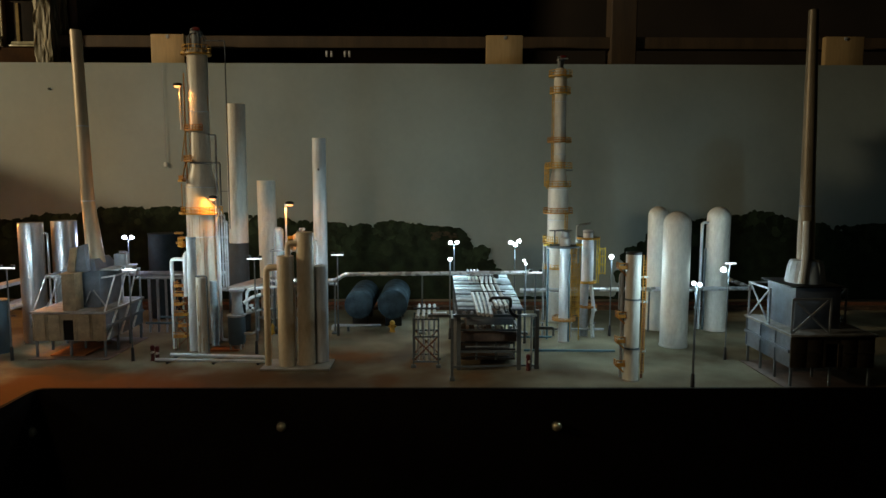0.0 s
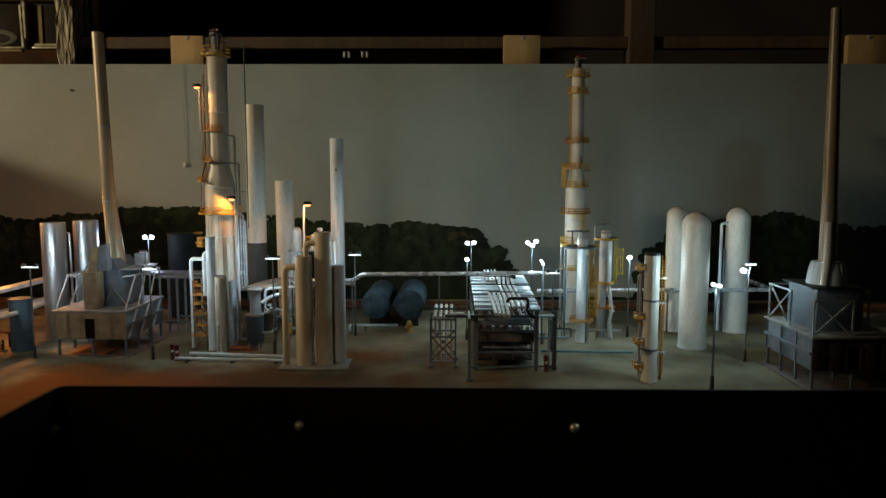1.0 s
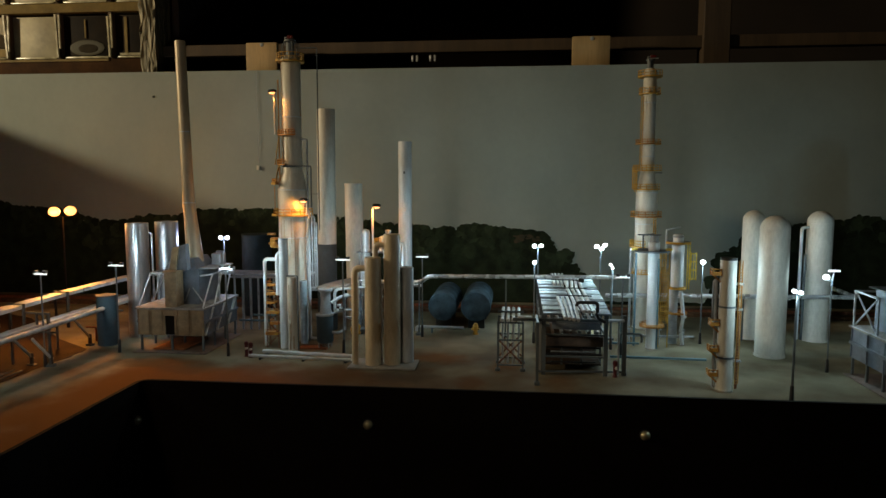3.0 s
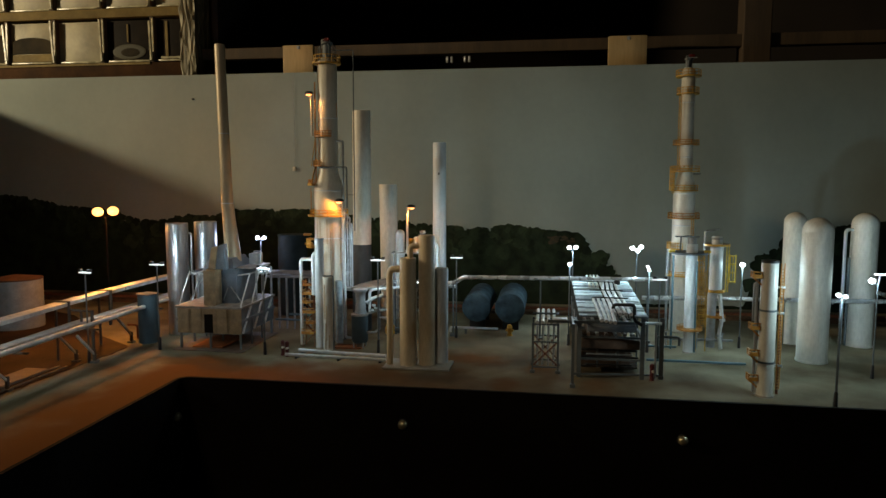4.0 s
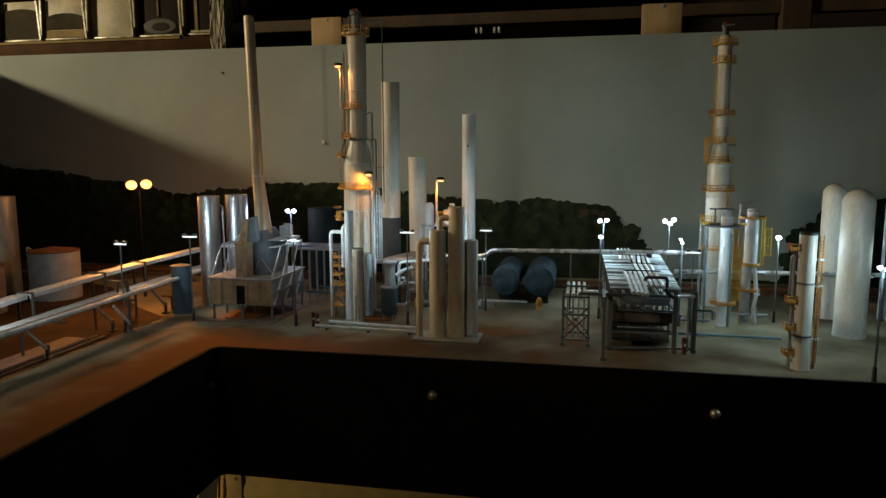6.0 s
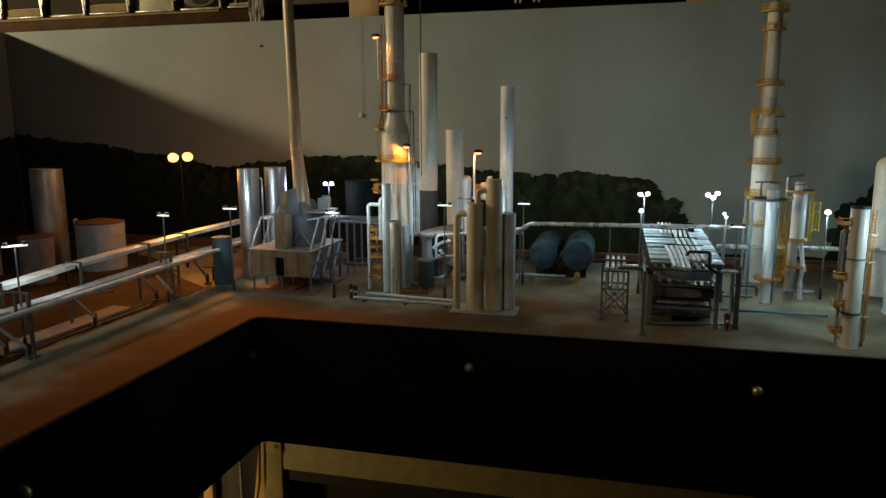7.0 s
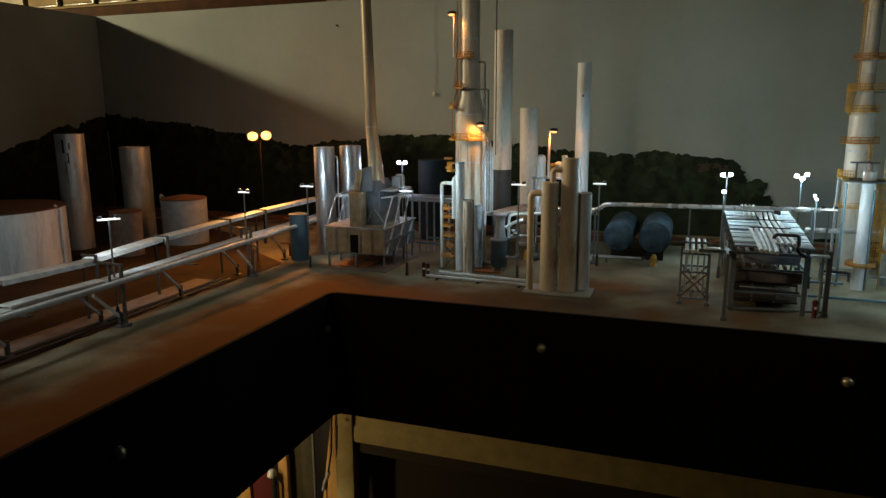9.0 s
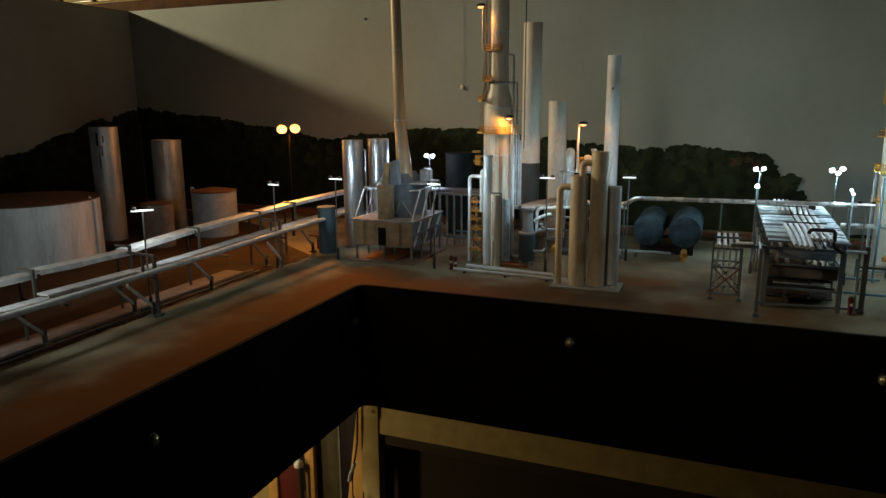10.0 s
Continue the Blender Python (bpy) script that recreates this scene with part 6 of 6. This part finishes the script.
tee_lamp(-0.1005, 1.441, 0.162, "grey lamp pole with a white cross arm and unlit heads")
tee_lamp(0.2720, 1.330, 0.143, "lamp pole with a white cross arm and dark heads", power=0.22, aim=(0.2, 0.2))
tee_lamp(-0.6980, 1.152, 0.158, "lamp pole with a white cross arm beside the pipe run", turn=-6, power=0.12, glow=0.20, tone=NEUTRAL)
tee_lamp(-0.7080, 0.850, 0.153, "lamp pole with a white cross arm over the pipe run", turn=48, wide=0.030, power=0.40, glow=0.24, tone=NEUTRAL)
tee_lamp(-0.7150, 0.550, 0.153, "next lamp pole with a white cross arm over the pipe run", turn=48, wide=0.030, power=0.6, glow=0.16, tone=NEUTRAL)
tee_lamp(-0.6300, 1.257, 0.160, "lamp pole with a white cross arm by the silos", wide=0.028)
tee_lamp(-0.4230, 1.253, 0.158, "lamp pole with a white cross arm by the heater", power=0.26, aim=(0.3, 0.10), angle=130, glow=0.80)
tee_lamp(-0.2250, 1.300, 0.171, "lamp pole with a white cross arm and two dark heads", wide=0.026, power=0.42, glow=0.07)


def bulb_lamp(x, y, h, label, bulbs, glow, colour, power, size=0.0055, pole=0.0014, pole_mat=DARK_GREY, aim=(0, -0.012, -0.006), beam_x=0.0):
    """A pole whose small round bulbs are lit."""
    p = thing("street_lamp", x, y, 0, label, "lamp", "lit lamps on poles")
    part("pole", one(tube, [(0, 0, 0), (0, 0, h - size)], pole, 8), pole_mat, p)
    part("sleeve", one(lathe, [(pole, 0), (pole + 0.0016, 0), (pole + 0.001, 0.020), (pole, 0.022)], 0, 0, 10), BLACK, p, "black foot sleeve")
    for dx, dy, dz in bulbs:
        bm = B()
        bmesh.ops.create_uvsphere(bm, u_segments=14, v_segments=10, radius=size, matrix=Matrix.Translation((dx, dy, h + dz)) @ Matrix.Diagonal((1.0, 0.8, 0.82, 1)))
        part("bulb", bm, glow, p, "glowing bulb")
        part("socket", one(tube, [(0, 0, h - size), (dx * 0.8, dy + 0.004, h + dz - size * 0.9)], 0.0012, 6), pole_mat, p)
    cx, cy = sum(b[0] for b in bulbs) / len(bulbs), sum(b[1] for b in bulbs) / len(bulbs)
    lamp("street_lamp_light", (x + cx + aim[0], y + cy + aim[1], h + aim[2]), power * (0.28 if size < 0.008 else 0.65), colour, size)
    spot("street_lamp_beam", (x + cx, y + cy - 0.012, h - 0.004), (x + cx + beam_x, y + cy - 0.30, 0.02), power, colour, 150, size)
    return p


bulb_lamp(0.132, 1.615, 0.168, "tall lamp pole with two lit white floods", [(-0.008, 0, 0), (0.0065, 0, 0.001)], GLOW_WHITE, WHITE, 0.62, 0.0047)
bulb_lamp(0.1195, 1.412, 0.156, "slim lamp pole with one lit white flood", [(0, 0, 0)], GLOW_WHITE, WHITE, 0.13, 0.0040)
bulb_lamp(0.262, 1.573, 0.172, "lamp pole with a heart-shaped cluster of lit white floods", [(-0.009, 0, 0.001), (0.0085, 0, 0.004), (0.001, -0.002, -0.004)], GLOW_WHITE, WHITE, 0.62, 0.0047)
bulb_lamp(0.4365, 1.440, 0.158, "lamp pole with one lit white flood by the columns", [(0, 0, 0)], GLOW_WHITE, WHITE, 0.46, 0.0048)
bulb_lamp(-0.560, 1.560, 0.184, "lamp pole with a pair of lit bluish floods", [(-0.0075, 0, 0), (0.0075, 0, 0)], GLOW_BLUE, BLUISH, 0.34, 0.0050)
p = bulb_lamp(0.592, 1.262, 0.157, "lamp pole with one lit white flood beside the vessels", [(-0.009, 0, 0)], GLOW_WHITE, WHITE, 0.20, 0.0052)
part("mast", one(tube, [(0, 0, 0.15), (0.003, 0, 0.169)], 0.0013, 8), GREY_PLASTIC, p)
part("arm", one(box, -0.006, 0.012, -0.0016, 0.0016, 0.166, 0.169), GLOW_BAR, p, "white cross arm with added glow", bevel=0.0004)
bulb_lamp(0.477, 1.103, 0.157, "dark lamp pole with two faint white heads at the table edge", [(-0.004, 0, 0.001), (0.005, 0, -0.001)], GLOW_DIM, WHITE, 0.26, 0.0038, 0.0018)
spot("edge_lamp_beam", (0.477, 1.110, 0.160), (0.44, 1.42, 0.09), 0.42, WHITE, 110, 0.004)
spot("edge_lamp_glow", (0.466, 1.100, 0.164), (0.380, 1.130, 0.135), 0.40, WHITE, 130, 0.004)
spot("vessel_lamp_beam", (0.583, 1.278, 0.160), (0.668, 1.497, 0.12), 0.60, WHITE, 100, 0.004)
bulb_lamp(0.2605, 1.379, 0.152, "small post with a lit white spot", [(0, 0, 0), (-0.003, 0, 0.006)], GLOW_WHITE, WHITE, 0.10, 0.0024)
bulb_lamp(-0.858, 1.444, 0.246, "tall lamp pole with a pair of glowing orange sodium bulbs", [(-0.018, 0, -0.001), (0.018, 0, 0.001)], GLOW_ORANGE, SODIUM, 0.5, 0.0122, 0.0020, FASCIA, aim=(0, -0.045, -0.004))


def cobra_lamp(x, y, z0, h, reach, label, power, aim=(0.0, 0.004), out=0.0):
    """A bent lamp arm with a hooded head, lit from below."""
    p = thing("hooded_lamp", x, y, z0, label, "lamp", "hooded sodium lamps")
    pipe(p, [(0, 0, 0), (0, 0, h), (reach * 0.6, 0, h + 0.003)], 0.0024, CREAM, "arm")
    bm = B()
    bmesh.ops.create_uvsphere(bm, u_segments=16, v_segments=10, radius=0.0075, matrix=Matrix.Translation((reach, 0, h + 0.003)) @ Matrix.Diagonal((1.15, 0.8, 0.5, 1)))
    part("hood", bm, BLACK, p, "black lamp hood")
    bm = B()
    bmesh.ops.create_uvsphere(bm, u_segments=14, v_segments=8, radius=0.0056, matrix=Matrix.Translation((reach, -0.001, h - 0.0006)) @ Matrix.Diagonal((1.1, 0.8, 0.45, 1)))
    part("lens", bm, GLOW_ORANGE, p, "glowing orange lens")
    lit = (x + reach + out, y - 0.008, z0 + h - 0.006)
    spot("hooded_lamp_light", lit, (lit[0] + aim[0], lit[1] + aim[1], lit[2] - 0.024), power, SODIUM, 150, 0.004, 0.3)
    return p


cobra_lamp(-0.3735, 1.383, 0.398, 0.078, -0.0045, "hooded sodium lamp on the tower walkway", 0.19, (0.004, 0.003), -0.008)
cobra_lamp(-0.3085, 1.364, 0.246, 0.026, -0.0065, "hooded sodium lamp lighting the tower walkway", 0.19, (-0.022, 0.004))
cobra_lamp(-0.1985, 1.435, 0.169, 0.090, 0.0085, "hooded sodium lamp on a pale post over the equipment deck", 0.26, (0.0, 0.010))
